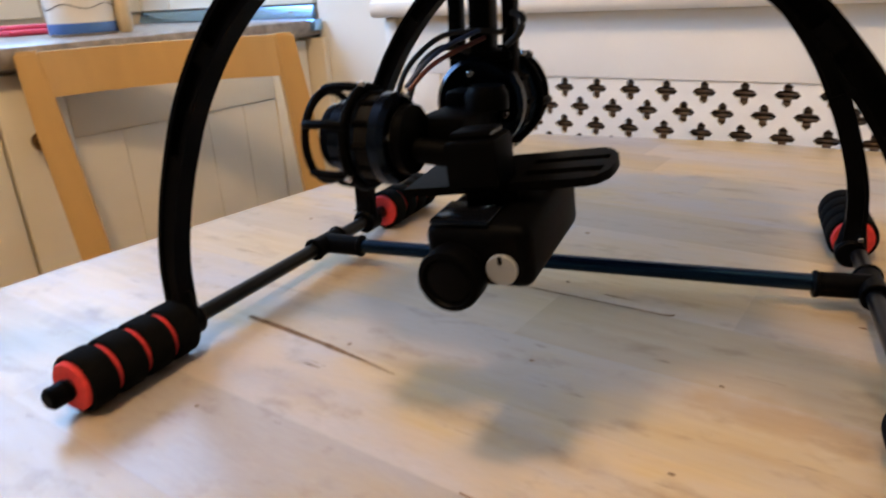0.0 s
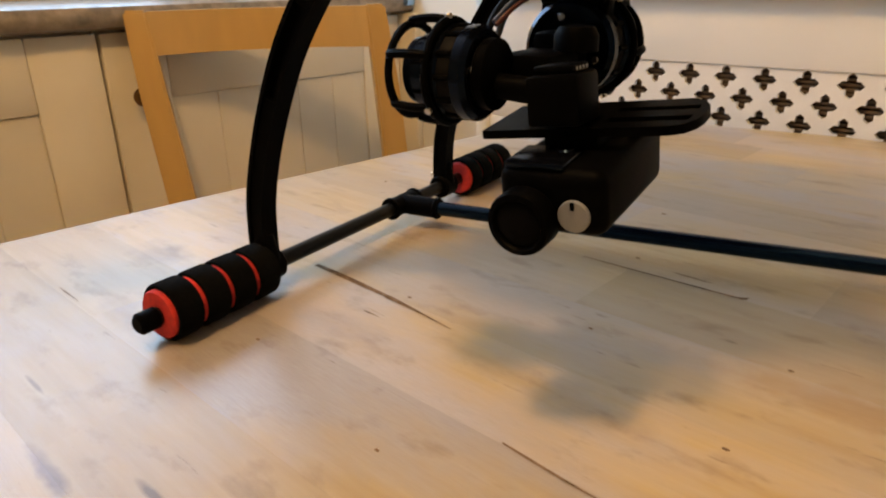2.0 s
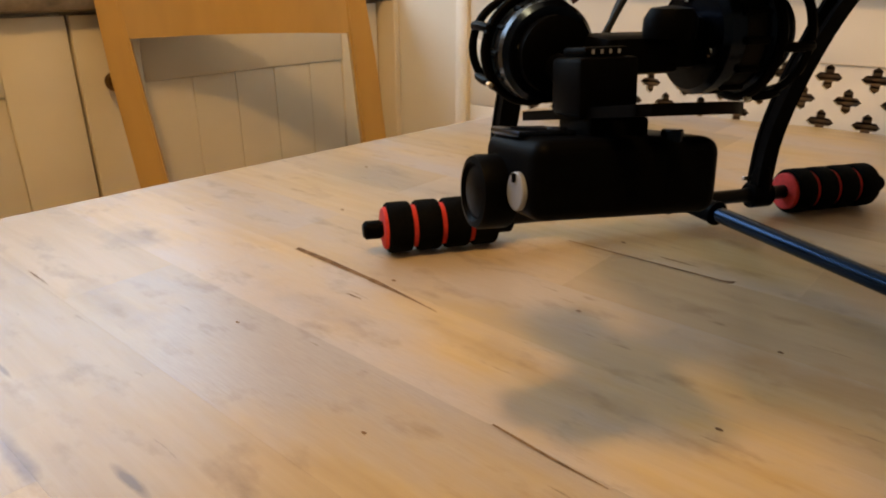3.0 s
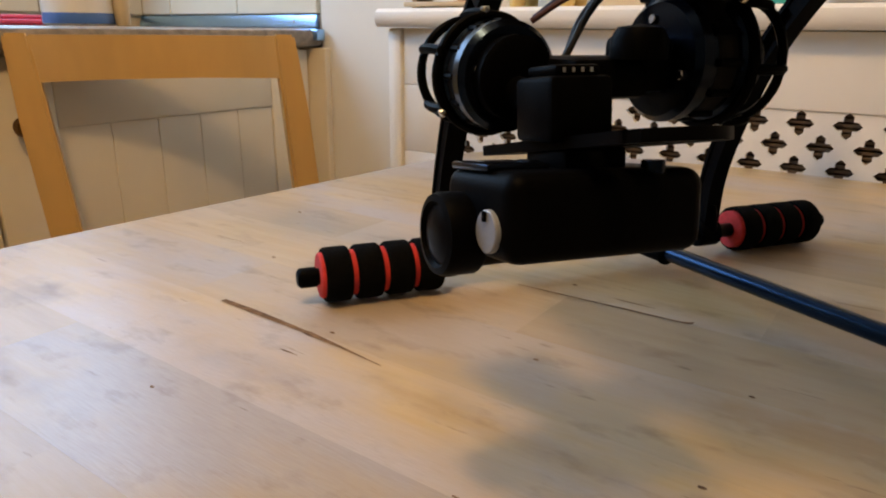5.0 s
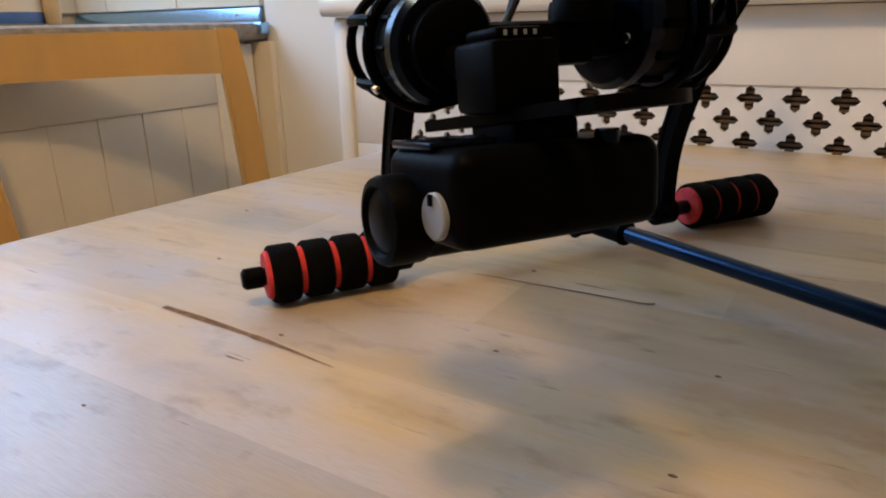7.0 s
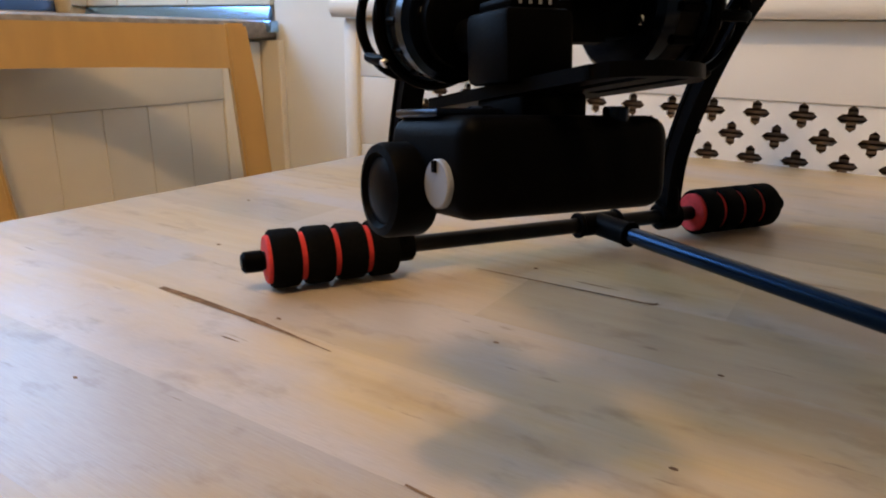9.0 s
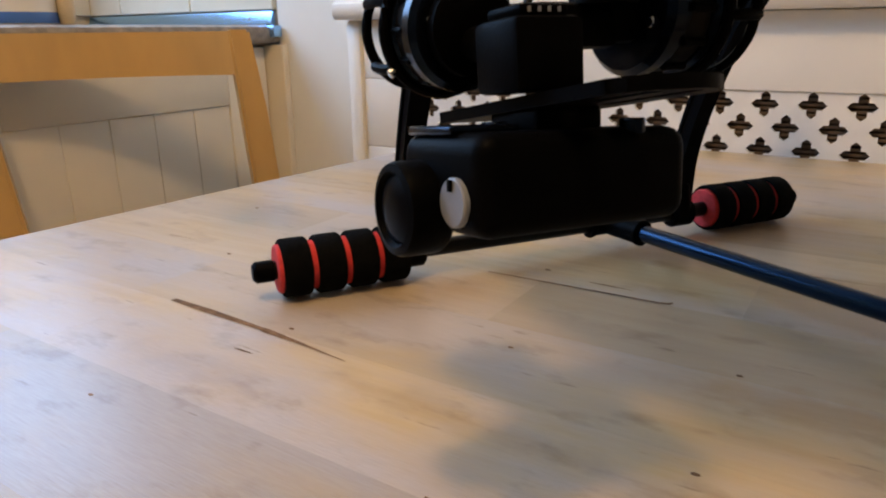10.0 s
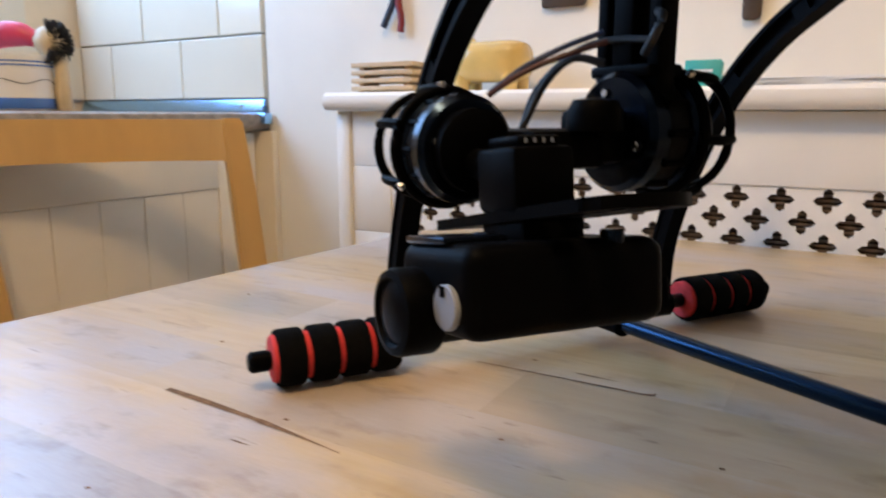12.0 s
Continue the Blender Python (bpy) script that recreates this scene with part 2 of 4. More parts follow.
# ---- building tools ----
def part(name, bm, mat, parent=None, label="", smooth=True):
    me = bpy.data.meshes.new(name)
    bmesh.ops.recalc_face_normals(bm, faces=bm.faces)
    if smooth:
        for f in bm.faces:
            f.smooth = True
        for e in bm.edges:
            if len(e.link_faces) == 2 and e.calc_face_angle(0) > 0.6:
                e.smooth = False
    bm.to_mesh(me)
    bm.free()
    me.materials.append(mat)
    ob = new(name, me)
    if parent:
        ob.parent = parent
    if label:
        ob["label"] = label
    return ob


def box(x0, y0, z0, x1, y1, z1, bevel=0.0, seg=2, bm=None, m=None):
    bm2 = bmesh.new()
    bmesh.ops.create_cube(bm2, size=1)
    for v in bm2.verts:
        v.co = Vector((x0 + (v.co.x + 0.5) * (x1 - x0), y0 + (v.co.y + 0.5) * (y1 - y0), z0 + (v.co.z + 0.5) * (z1 - z0)))
    if bevel:
        bmesh.ops.bevel(bm2, geom=bm2.edges[:], offset=bevel, segments=seg, profile=0.5, affect="EDGES")
    if m:
        bm2.transform(m)
    return join(bm, bm2)


def join(bm, other):
    if bm is None:
        return other
    me = bpy.data.meshes.new("tmp")
    other.to_mesh(me)
    other.free()
    bm.from_mesh(me)
    bpy.data.meshes.remove(me)
    return bm


def lathe(profile, n=32, m=None, bm=None):
    """Turn (radius, height) pairs round z, closed at both ends on the axis."""
    b = bmesh.new()
    rings = []
    for r, h in profile:
        if r < 1e-6:
            rings.append([b.verts.new((0, 0, h))])
        else:
            rings.append([b.verts.new((r * math.cos(2 * math.pi * i / n), r * math.sin(2 * math.pi * i / n), h)) for i in range(n)])
    for a, c in zip(rings, rings[1:]):
        for i in range(n):
            j = (i + 1) % n
            if len(a) == 1 and len(c) > 1:
                b.faces.new((a[0], c[i], c[j]))
            elif len(c) == 1 and len(a) > 1:
                b.faces.new((a[i], a[j], c[0]))
            elif len(a) > 1:
                b.faces.new((a[i], a[j], c[j], c[i]))
    if m:
        b.transform(m)
    return join(bm, b)


def rod(p, q, r, n=16, bm=None, bevel=0.0):
    p, q = Vector(p), Vector(q)
    h = (q - p).length
    m = Matrix.Translation(p) @ (q - p).to_track_quat("Z", "Y").to_matrix().to_4x4()
    e = min(bevel or r * 0.15, h * 0.2)
    return lathe([(0, 0), (r - e, 0), (r, e), (r, h - e), (r - e, h), (0, h)], n, m, bm)


def sweep(points, r, n=8, bm=None, closed=False):
    """A round bar along a line of points."""
    b = bmesh.new()
    pts = [Vector(p) for p in points]
    rings = []
    k = len(pts)
    up = Vector((0.13, 0.31, 0.94))
    for i, p in enumerate(pts):
        d = (pts[(i + 1) % k] - pts[i - 1]) if closed else (pts[min(i + 1, k - 1)] - pts[max(i - 1, 0)])
        d.normalize()
        s = d.cross(up)
        s.normalize()
        u = s.cross(d)
        rr = r[i] if isinstance(r, (list, tuple)) else r
        rings.append([b.verts.new(p + rr * (math.cos(2 * math.pi * j / n) * s + math.sin(2 * math.pi * j / n) * u)) for j in range(n)])
    pairs = list(zip(rings, rings[1:])) + ([(rings[-1], rings[0])] if closed else [])
    for a, c in pairs:
        for j in range(n):
            b.faces.new((a[j], a[(j + 1) % n], c[(j + 1) % n], c[j]))
    if not closed:
        b.faces.new(rings[0][::-1])
        b.faces.new(rings[-1])
    return join(bm, b)


def curve_points(pts, n):
    """A smooth line through the points (Catmull-Rom)."""
    pts = [Vector(p) for p in pts]
    ext = [2 * pts[0] - pts[1]] + pts + [2 * pts[-1] - pts[-2]]
    out = []
    for i in range(1, len(ext) - 2):
        a, b, c, d = ext[i - 1:i + 3]
        for j in range(n):
            t = j / n
            out.append(0.5 * (2 * b + (c - a) * t + (2 * a - 5 * b + 4 * c - d) * t * t + (3 * b - a - 3 * c + d) * t ** 3))
    return out + [pts[-1]]


def prism(outline, z0, z1, bevel=0.0, bm=None, m=None):
    """A flat outline (x, y) raised from z0 to z1."""
    b = bmesh.new()
    lo = [b.verts.new((x, y, z0)) for x, y in outline]
    hi = [b.verts.new((x, y, z1)) for x, y in outline]
    b.faces.new(lo[::-1])
    b.faces.new(hi)
    n = len(outline)
    for i in range(n):
        b.faces.new((lo[i], lo[(i + 1) % n], hi[(i + 1) % n], hi[i]))
    if bevel:
        es = [e for e in b.edges if abs(e.verts[0].co.z - e.verts[1].co.z) < 1e-7 and e.verts[0].co.z > (z0 + z1) / 2]
        bmesh.ops.bevel(b, geom=es, offset=bevel, segments=1, affect="EDGES")
    if m:
        b.transform(m)
    return join(bm, b)


def thing(name, label, category, group="", kind="", at=(0, 0, 0)):
    ob = new(name)
    ob.location = at
    ob.empty_display_size = 0.05
    return tagged(ob, label, category, group, kind)


def structure(name, bm, mat, label, category):
    return tagged(part(name, bm, mat, smooth=False), label, category, kind="structure")


AX = {"x": Matrix.Rotation(radians(90), 4, "Y"), "y": Matrix.Rotation(radians(-90), 4, "X"), "z": Matrix.Identity(4)}

# ---- the room ----
WALL_Y, WEST_X, DOOR_X, TOP = 1.24, -1.52, -0.91, 0.75
structure("floor", box(-1.9, -2.1, -0.05, 2.6, 1.5, 0.0), M_FLOOR, "brown tiled kitchen floor under the table", "floor")
structure("ceiling", box(-1.9, -2.1, 2.4, 2.6, 1.5, 2.45), M_CEIL, "plain white painted ceiling", "ceiling")
structure("wall_north", box(-0.885, WALL_Y, 0.0, 2.5, WALL_Y + 0.12, 2.4), M_WALL2, "pale cream painted wall above the sill", "wall")
structure("wall_north_2", box(WEST_X - 0.1, WALL_Y + 0.012, 0.0, -0.885, WALL_Y + 0.12, 2.4), M_GROUT, "wall behind the cream tiles with grey joints", "wall")
structure("wall_east", box(2.5, -2.0, 0.0, 2.6, 1.36, 2.4), M_FAR, "plain unseen wall, muted green to cut bounced light", "wall")
structure("wall_south", box(WEST_X, -2.1, 0.0, 2.6, -2.0, 2.4), M_FAR, "plain unseen wall, muted green to cut bounced light", "wall")
wb = box(WEST_X - 0.1, -2.0, 0.0, WEST_X, 1.25, 1.2)
wb = box(WEST_X - 0.1, -2.0, 2.1, WEST_X, 1.25, 2.4, bm=wb)
wb = box(WEST_X - 0.1, -2.0, 1.2, WEST_X, -0.30, 2.1, bm=wb)
wb = box(WEST_X - 0.1, 1.20, 1.2, WEST_X, 1.25, 2.1, bm=wb)
structure("wall_west", wb, M_WALL, "cream wall with a window opening over the worktop", "wall")

# cream wall tiles in brick bond over the worktop
tiles = thing("tiled_splashback", "glossy cream rectangular wall tiles in brick bond", "tiles", kind="structure", at=(0, 0, 0))


def tile_mesh(w, h):
    b = box(-w / 2, -0.006, -h / 2, w / 2, 0.006, h / 2, 0.0025, 2)
    me = bpy.data.meshes.new("tile")
    b.to_mesh(me)
    b.free()
    me.materials.append(M_TILE)
    return me


TW, TH = 0.248, 0.128
full, half = tile_mesh(TW - 0.003, TH - 0.003), tile_mesh(TW / 2 - 0.003, TH - 0.003)
for row in range(5):
    z = 0.936 + TH * (row + 0.5)
    x = -0.896
    if row % 2:
        o = new("tile", half)
        o.parent, o.location = tiles, (x - TW / 4, WALL_Y + 0.006, z)
        x -= TW / 2
    while x > WEST_X + 0.012:
        o = new("tile", full)
        o.parent, o.location = tiles, (x - TW / 2, WALL_Y + 0.006, z)
        x -= TW

side = thing("tiled_splashback", "glossy cream wall tiles under the window", "tiles", kind="structure")
for row in range(2):
    for k in range(6):
        o = new("tile", full)
        o.parent, o.location = side, (WEST_X + 0.006, WALL_Y - TW * (k + 0.5 + 0.5 * (row % 2)), 0.936 + TH * (row + 0.5))
        o.rotation_euler = (0, 0, radians(90))

# ---- kitchen units ----
def grooved_door(name, y0, y1, parent):
    """A painted door: frame round recessed boards with V grooves."""
    d = new(name)
    d.parent = parent
    z0, z1, st, rl = 0.12, 0.868, 0.098, 0.105
    fr = box(DOOR_X - 0.02, y0, z0, DOOR_X, y0 + st, z1, 0.003)
    fr = box(DOOR_X - 0.02, y1 - st, z0, DOOR_X, y1, z1, 0.003, bm=fr)
    fr = box(DOOR_X - 0.02, y0 + st, z1 - rl, DOOR_X - 0.0004, y1 - st, z1, 0.003, bm=fr)
    fr = box(DOOR_X - 0.02, y0 + st, z0, DOOR_X - 0.0004, y1 - st, z0 + rl, 0.003, bm=fr)
    part("door_frame", fr, M_DOOR, d)
    n = max(2, round((y1 - y0 - 2 * st) / 0.079))
    w = (y1 - y0 - 2 * st) / n
    for i in range(n):
        a = y0 + st + i * w
        part("board", box(DOOR_X - 0.018, a + 0.0002, z0 + rl, DOOR_X - 0.0045, a + w - 0.0002, z1 - rl, 0.0013, 1), M_DOOR, d)
    return d


def knob(y, z, parent):
    m = Matrix.Translation((DOOR_X, y, z)) @ AX["x"]
    part("knob", lathe([(0, 0), (0.007, 0), (0.006, 0.008), (0.013, 0.014), (0.015, 0.02), (0.012, 0.026), (0, 0.028)], 20, m),
         material("bronze_knob", (0.16, 0.09, 0.04), 0.35, metal=0.8, vary=0.2), parent, "small dark bronze round knob")


for y0, y1, ky in ((0.611, 1.222, 0.653), (0.006, 0.608, 0.05), (-0.6, 0.003, -0.55)):
    unit = thing("base_cabinet", "cream painted base cabinet with grooved panelled door", "cabinet", "base cabinets")
    part("cabinet_body", box(WEST_X + 0.02, y0, 0.1, DOOR_X - 0.022, y1, 0.871), M_DOOR, unit, smooth=False)
    part("plinth", box(DOOR_X - 0.07, y0, 0.0, DOOR_X - 0.05, y1, 0.1), M_DOOR, unit, smooth=False)
    d = grooved_door("door", y0 + 0.001, y1 - 0.001, unit)
    knob(ky, 0.772, d)

worktop = thing("worktop", "grey-brown speckled worktop with rounded front edge on cabinets", "worktop")
wt = [(WEST_X + 0.002, 0.873), (-0.90, 0.873), (-0.889, 0.877), (-0.8845, 0.886), (-0.8845, 0.896), (-0.889, 0.905), (-0.90, 0.909), (WEST_X + 0.002, 0.909)]
b = bmesh.new()
va = [b.verts.new((x, -0.6, z)) for x, z in wt]
vb = [b.verts.new((x, WALL_Y + 0.002, z)) for x, z in wt]
b.faces.new(va)
b.faces.new(vb[::-1])
for i in range(len(wt)):
    j = (i + 1) % len(wt)
    b.faces.new((va[i], vb[i], vb[j], va[j]))
part("slab", b, M_WORKTOP, worktop)
part("end_cap", box(-0.9, WALL_Y - 0.026, 0.886, -0.872, WALL_Y - 0.004, 0.908, 0.003), M_STRIP, worktop, "bent metal end piece of the worktop edge")
strip = thing("metal_edge_strip", "brushed metal strip along the tiles, blue reflection in its colour, with a screw", "trim")
sp = [(WALL_Y - 0.001, 0.9105), (WALL_Y - 0.0125, 0.9105), (WALL_Y - 0.0125, 0.913), (WALL_Y - 0.005, 0.9345), (WALL_Y - 0.001, 0.9355)]
b = bmesh.new()
va = [b.verts.new((WEST_X + 0.01, y, z)) for y, z in sp]
vb = [b.verts.new((-0.893, y, z)) for y, z in sp]
b.faces.new(va)
b.faces.new(vb[::-1])
for i in range(5):
    b.faces.new((va[i], vb[i], vb[(i + 1) % 5], va[(i + 1) % 5]))
part("strip", b, M_STRIP, strip)
part("screw", lathe([(0, 0), (0.0035, 0), (0.003, 0.0015), (0, 0.002)], 12, Matrix.Translation((-0.955, WALL_Y - 0.009, 0.922)) @ Matrix.Rotation(radians(90), 4, "X")), M_STEEL, strip)
structure("trim", box(-0.935, 1.2235, 0.0, -0.862, WALL_Y - 0.001, 0.8715, 0.003), M_WALL, "cream filler strip between cabinet and wall", "trim")

# ---- radiator cover with pierced grille ----
FRONT = 1.11
cover = thing("radiator_cover", "white painted radiator cover with pierced quatrefoil grille and sill", "radiator cover")
sl = [(1.088, 0.912), (1.083, 0.917), (1.081, 0.926), (1.083, 0.935), (1.09, 0.94), (WALL_Y - 0.001, 0.94), (WALL_Y - 0.001, 0.912)]
b = bmesh.new()
va = [b.verts.new((-0.612, y, z)) for y, z in sl]
vb = [b.verts.new((1.6, y, z)) for y, z in sl]
b.faces.new(va)
b.faces.new(vb[::-1])
for i in range(len(sl)):
    j = (i + 1) % len(sl)
    b.faces.new((va[i], vb[i], vb[j], va[j]))
bmesh.ops.bevel(b, geom=[e for e in b.edges if all(v.co.x < -0.6 for v in e.verts)], offset=0.005, segments=2, affect="EDGES")
part("sill_board", b, M_WHITE, cover, "thick white rounded sill board")
part("corner_post", box(-0.6, FRONT - 0.006, 0.0, -0.572, WALL_Y - 0.002, 0.911, 0.006), M_WHITE, cover)
part("upper_panel", box(-0.571, FRONT, 0.8225, 1.59, FRONT + 0.018, 0.911, 0.002), M_WHITE, cover)
part("lower_panel", box(-0.571, FRONT, 0.0, 1.59, FRONT + 0.018, 0.714, 0.002), M_WHITE, cover)
part("end_panel", box(-0.5715, FRONT + 0.0005, 0.7145, -0.494, FRONT + 0.0175, 0.822, 0.001), M_WHITE, cover)
# dark sheet added as the shade seen through the grille openings
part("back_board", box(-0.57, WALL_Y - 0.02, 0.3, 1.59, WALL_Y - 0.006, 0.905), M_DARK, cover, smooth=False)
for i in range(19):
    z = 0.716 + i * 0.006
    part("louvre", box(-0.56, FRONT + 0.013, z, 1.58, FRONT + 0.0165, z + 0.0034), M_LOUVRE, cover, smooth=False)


def grille(x0, cols, ztop, rows, pitch, rise, y0, thick):
    """One pierced board: staggered four-armed openings with pointed ends, each in its own diamond of the board."""
    hw, sx, tx, sz, tz = 0.0052, 0.0102, 0.0152, 0.0112, 0.0152
    quarter = [(tx, 0), (sx, hw), (hw, hw), (hw, sz), (0, tz)]
    hole = []
    for qx, qz, rev in ((1, 1, 0), (-1, 1, 1), (-1, -1, 0), (1, -1, 1)):
        pts = [(px * qx, pz * qz) for px, pz in quarter]
        pts = pts[::-1] if rev else pts
        hole += pts[:-1]
    b = bmesh.new()
    n = len(hole)
    for k in range(-1, rows + 1):
        zc = ztop - k * rise
        for i in range(-1, cols + 1):
            xc = x0 + i * pitch + (pitch / 2 if k % 2 else 0)
            if k < 0 or k == rows or i < 0 or i == cols:
                b.faces.new([b.verts.new((xc + dx, y0, zc + dz)) for dx, dz in ((pitch / 2, 0), (0, rise), (-pitch / 2, 0), (0, -rise))])
                continue
            f_in = [b.verts.new((xc + hx, y0, zc + hz)) for hx, hz in hole]
            b_in = [b.verts.new((xc + hx, y0 + thick, zc + hz)) for hx, hz in hole]
            f_out = []
            for hx, hz in hole:
                g = 1 / (abs(hx) / (pitch / 2) + abs(hz) / rise)
                f_out.append(b.verts.new((xc + hx * g, y0, zc + hz * g)))
            for j in range(n):
                q = (j + 1) % n
                b.faces.new((f_out[j], f_out[q], f_in[q], f_in[j]))
                b.faces.new((f_in[j], f_in[q], b_in[q], b_in[j]))
    bmesh.ops.remove_doubles(b, verts=b.verts[:], dist=0.00005)
    return b


part("grille", grille(-0.4699, 40, 0.8075, 4, 0.0494, 0.0266, FRONT + 0.003, 0.006), M_GRILLE, cover, "white board pierced with four-armed openings", smooth=False)

# ---- table ----
table = thing("kitchen_table", "worn light wood stave table with grey stains and cracks", "table", at=(0, 0, 0))
LEFT = [(-0.12, -0.42), (0.46, -0.394), (0.9, -0.362), (0.98, -0.355), (1.02, -0.335), (1.05, -0.29), (1.075, -0.2), (1.1, -0.02)]


def left_edge(y):
    for (y0, x0), (y1, x1) in zip(LEFT, LEFT[1:]):
        if y <= y1:
            return x0 + (x1 - x0) * (y - y0) / (y1 - y0)
    return LEFT[-1][1]


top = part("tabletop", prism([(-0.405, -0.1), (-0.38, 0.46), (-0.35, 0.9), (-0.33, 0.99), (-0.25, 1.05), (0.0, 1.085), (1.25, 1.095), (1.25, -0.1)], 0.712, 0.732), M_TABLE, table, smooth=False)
rng = random.Random(5)
SW = 0.0675
row_y = 0.445 - 9 * SW
while row_y < 1.1:
    y0, y1 = max(row_y, -0.12), min(row_y + SW, 1.1)
    row_y += SW
    if y1 - y0 < 0.004:
        continue
    xa, xb = left_edge(y0), left_edge(y1)
    cuts = [max(xa, xb) + rng.uniform(0.12, 0.4)]
    while cuts[-1] < 0.95:
        cuts.append(cuts[-1] + rng.uniform(0.3, 0.55))
    cuts[-1] = 1.27
    prev = None
    for c in cuts:
        p0, p1 = (xa, xb) if prev is None else (prev, prev)
        g = 0.00002
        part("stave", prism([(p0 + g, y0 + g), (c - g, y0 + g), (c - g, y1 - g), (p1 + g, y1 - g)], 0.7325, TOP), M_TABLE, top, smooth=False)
        prev = c
for x, y in ((-0.33, -0.04), (1.17, -0.04), (1.17, 1.02), (-0.22, 0.98)):
    part("leg", box(x - 0.035, y - 0.035, 0.0, x + 0.035, y + 0.035, 0.7115, 0.006), M_CHAIR, table)


def sliver(pts, widths, name, z=TOP + 0.0003):
    """A thin flat mark along points (x, y)."""
    b = bmesh.new()
    rows = []
    for (x, y), w in zip(pts, widths):
        rows.append((b.verts.new((x, y - w / 2, z)), b.verts.new((x, y + w / 2, z))))
    for a, c in zip(rows, rows[1:]):
        b.faces.new((a[0], c[0], c[1], a[1]))
    part(name, b, M_CRACK, table, smooth=False)


sliver([(-0.181, 0.4462), (-0.15, 0.4455), (-0.128, 0.4446), (-0.109, 0.4438), (-0.104, 0.4434), (-0.08, 0.4415), (-0.048, 0.438)],
       [0.0036, 0.0046, 0.0038, 0.0028, 0.0042, 0.0020, 0.0005], "crack")
sliver([(-0.05, 0.5780), (-0.02, 0.5788), (0.01, 0.5796), (0.035, 0.5803), (0.054, 0.5806), (0.059, 0.5816), (0.061, 0.5835)],
       [0.0008, 0.0015, 0.0013, 0.0016, 0.0019, 0.0030, 0.0036], "crack")
sliver([(0.036, 0.3782), (0.05, 0.3772), (0.068, 0.376), (0.090, 0.3753)], [0.0010, 0.0014, 0.0012, 0.0005], "crack")
rs = random.Random(21)
for k in range(16):
    x, y = rs.uniform(-0.30, 0.55), rs.uniform(0.24, 1.02)
    n, w, bend = rs.uniform(0.008, 0.030) * (1 + y), rs.uniform(0.0004, 0.0011) * (0.7 + 1.2 * y), rs.uniform(-0.04, 0.04)
    sliver([(x + n * u, y + n * u * bend) for u in (0, 0.3, 0.6, 1.0)], [w * 0.3, w, w * 0.7, w * 0.2], "scratch", TOP + 0.0002)
for x, y, r in ((0.107, 0.516, 0.0011), (0.107, 0.436, 0.0012), (-0.095, 0.452, 0.0012), (0.22, 0.47, 0.0014), (-0.02, 0.60, 0.0012), (0.01, 0.49, 0.0011),
                (0.16, 0.62, 0.0016), (-0.22, 0.52, 0.0013), (-0.3, 0.62, 0.0014), (-0.05, 0.70, 0.0016), (0.0, 0.34, 0.0010), (-0.12, 0.36, 0.0010)):
    part("knot", lathe([(0, 0), (r, 0), (r * 0.7, 0.0003), (0, 0.00035)], 10, Matrix.Translation((x, y, TOP)) @ Matrix.Diagonal((1.5, 0.8, 1, 1))), M_CRACK, table)

# ---- chair ----
chair = thing("dining_chair", "light beech wooden chair with a curved top rail", "chair", at=(0, 0, 0))
CL, CR = Vector((-0.862, 0.680, 0)), Vector((-0.700, 0.956, 0))
along = (CR - CL).normalized()
back = Vector((-along.y, along.x, 0))
CM = Matrix(((along.x, back.x, 0, CL.x), (along.y, back.y, 0, CL.y), (0, 0, 1, 0), (0, 0, 0, 1)))
CW = (CR - CL).length


def chair_post(side):
    """Back post: leans back and in towards the top."""
    b = bmesh.new()
    rings = []
    for z, w, d in ((0.0, 0.026, 0.03), (0.44, 0.038, 0.036), (0.6, 0.041, 0.034), (0.78, 0.039, 0.03), (0.87, 0.034, 0.026), (0.899, 0.032, 0.024)):
        lean = (z - 0.835) * 0.14 if z > 0.44 else (0.44 - 0.835) * 0.14 - (0.44 - z) * -0.05
        spread = -0.02 * (0.835 - z) / 0.4
        x_in = (0.012 - 0.115 * (z - 0.68) if side < 0 else CW - spread)
        x0, x1 = (x_in - w, x_in) if side < 0 else (x_in, x_in + w)
        rings.append([b.verts.new((x, lean + y, z)) for x, y in ((x0, -d / 2), (x1, -d / 2), (x1, d / 2), (x0, d / 2))])
    for a, c in zip(rings, rings[1:]):
        for i in range(4):
            b.faces.new((a[i], a[(i + 1) % 4], c[(i + 1) % 4], c[i]))
    b.faces.new(rings[0][::-1])
    b.faces.new(rings[-1])
    bmesh.ops.bevel(b, geom=[e for e in b.edges], offset=0.004, segments=2, affect="EDGES")
    b.transform(CM)
    return b


part("back_post", chair_post(-1), M_CHAIR, chair)
part("back_post", chair_post(1), M_CHAIR, chair)
b = bmesh.new()
rings = []
for i in range(25):
    u = i / 24
    bow = 0.047 * 4 * u * (1 - u)
    for_y = bow - 0.0
    x = -0.013 + u * (CW + 0.014)
    rings.append([b.verts.new((x, for_y + y + (z - 0.835) * 0.14, z)) for y, z in ((-0.009, 0.834), (0.009, 0.834), (0.009, 0.897), (-0.009, 0.897))])
for a, c in zip(rings, rings[1:]):
    for i in range(4):
        b.faces.new((a[i], a[(i + 1) % 4], c[(i + 1) % 4], c[i]))
b.faces.new(rings[0][::-1])
b.faces.new(rings[-1])
b.transform(CM)
part("top_rail", b, M_CHAIR, chair)
part("seat", box(-0.03, -0.44, 0.43, CW + 0.03, -0.03, 0.455, 0.008, m=CM), M_CHAIR, chair)
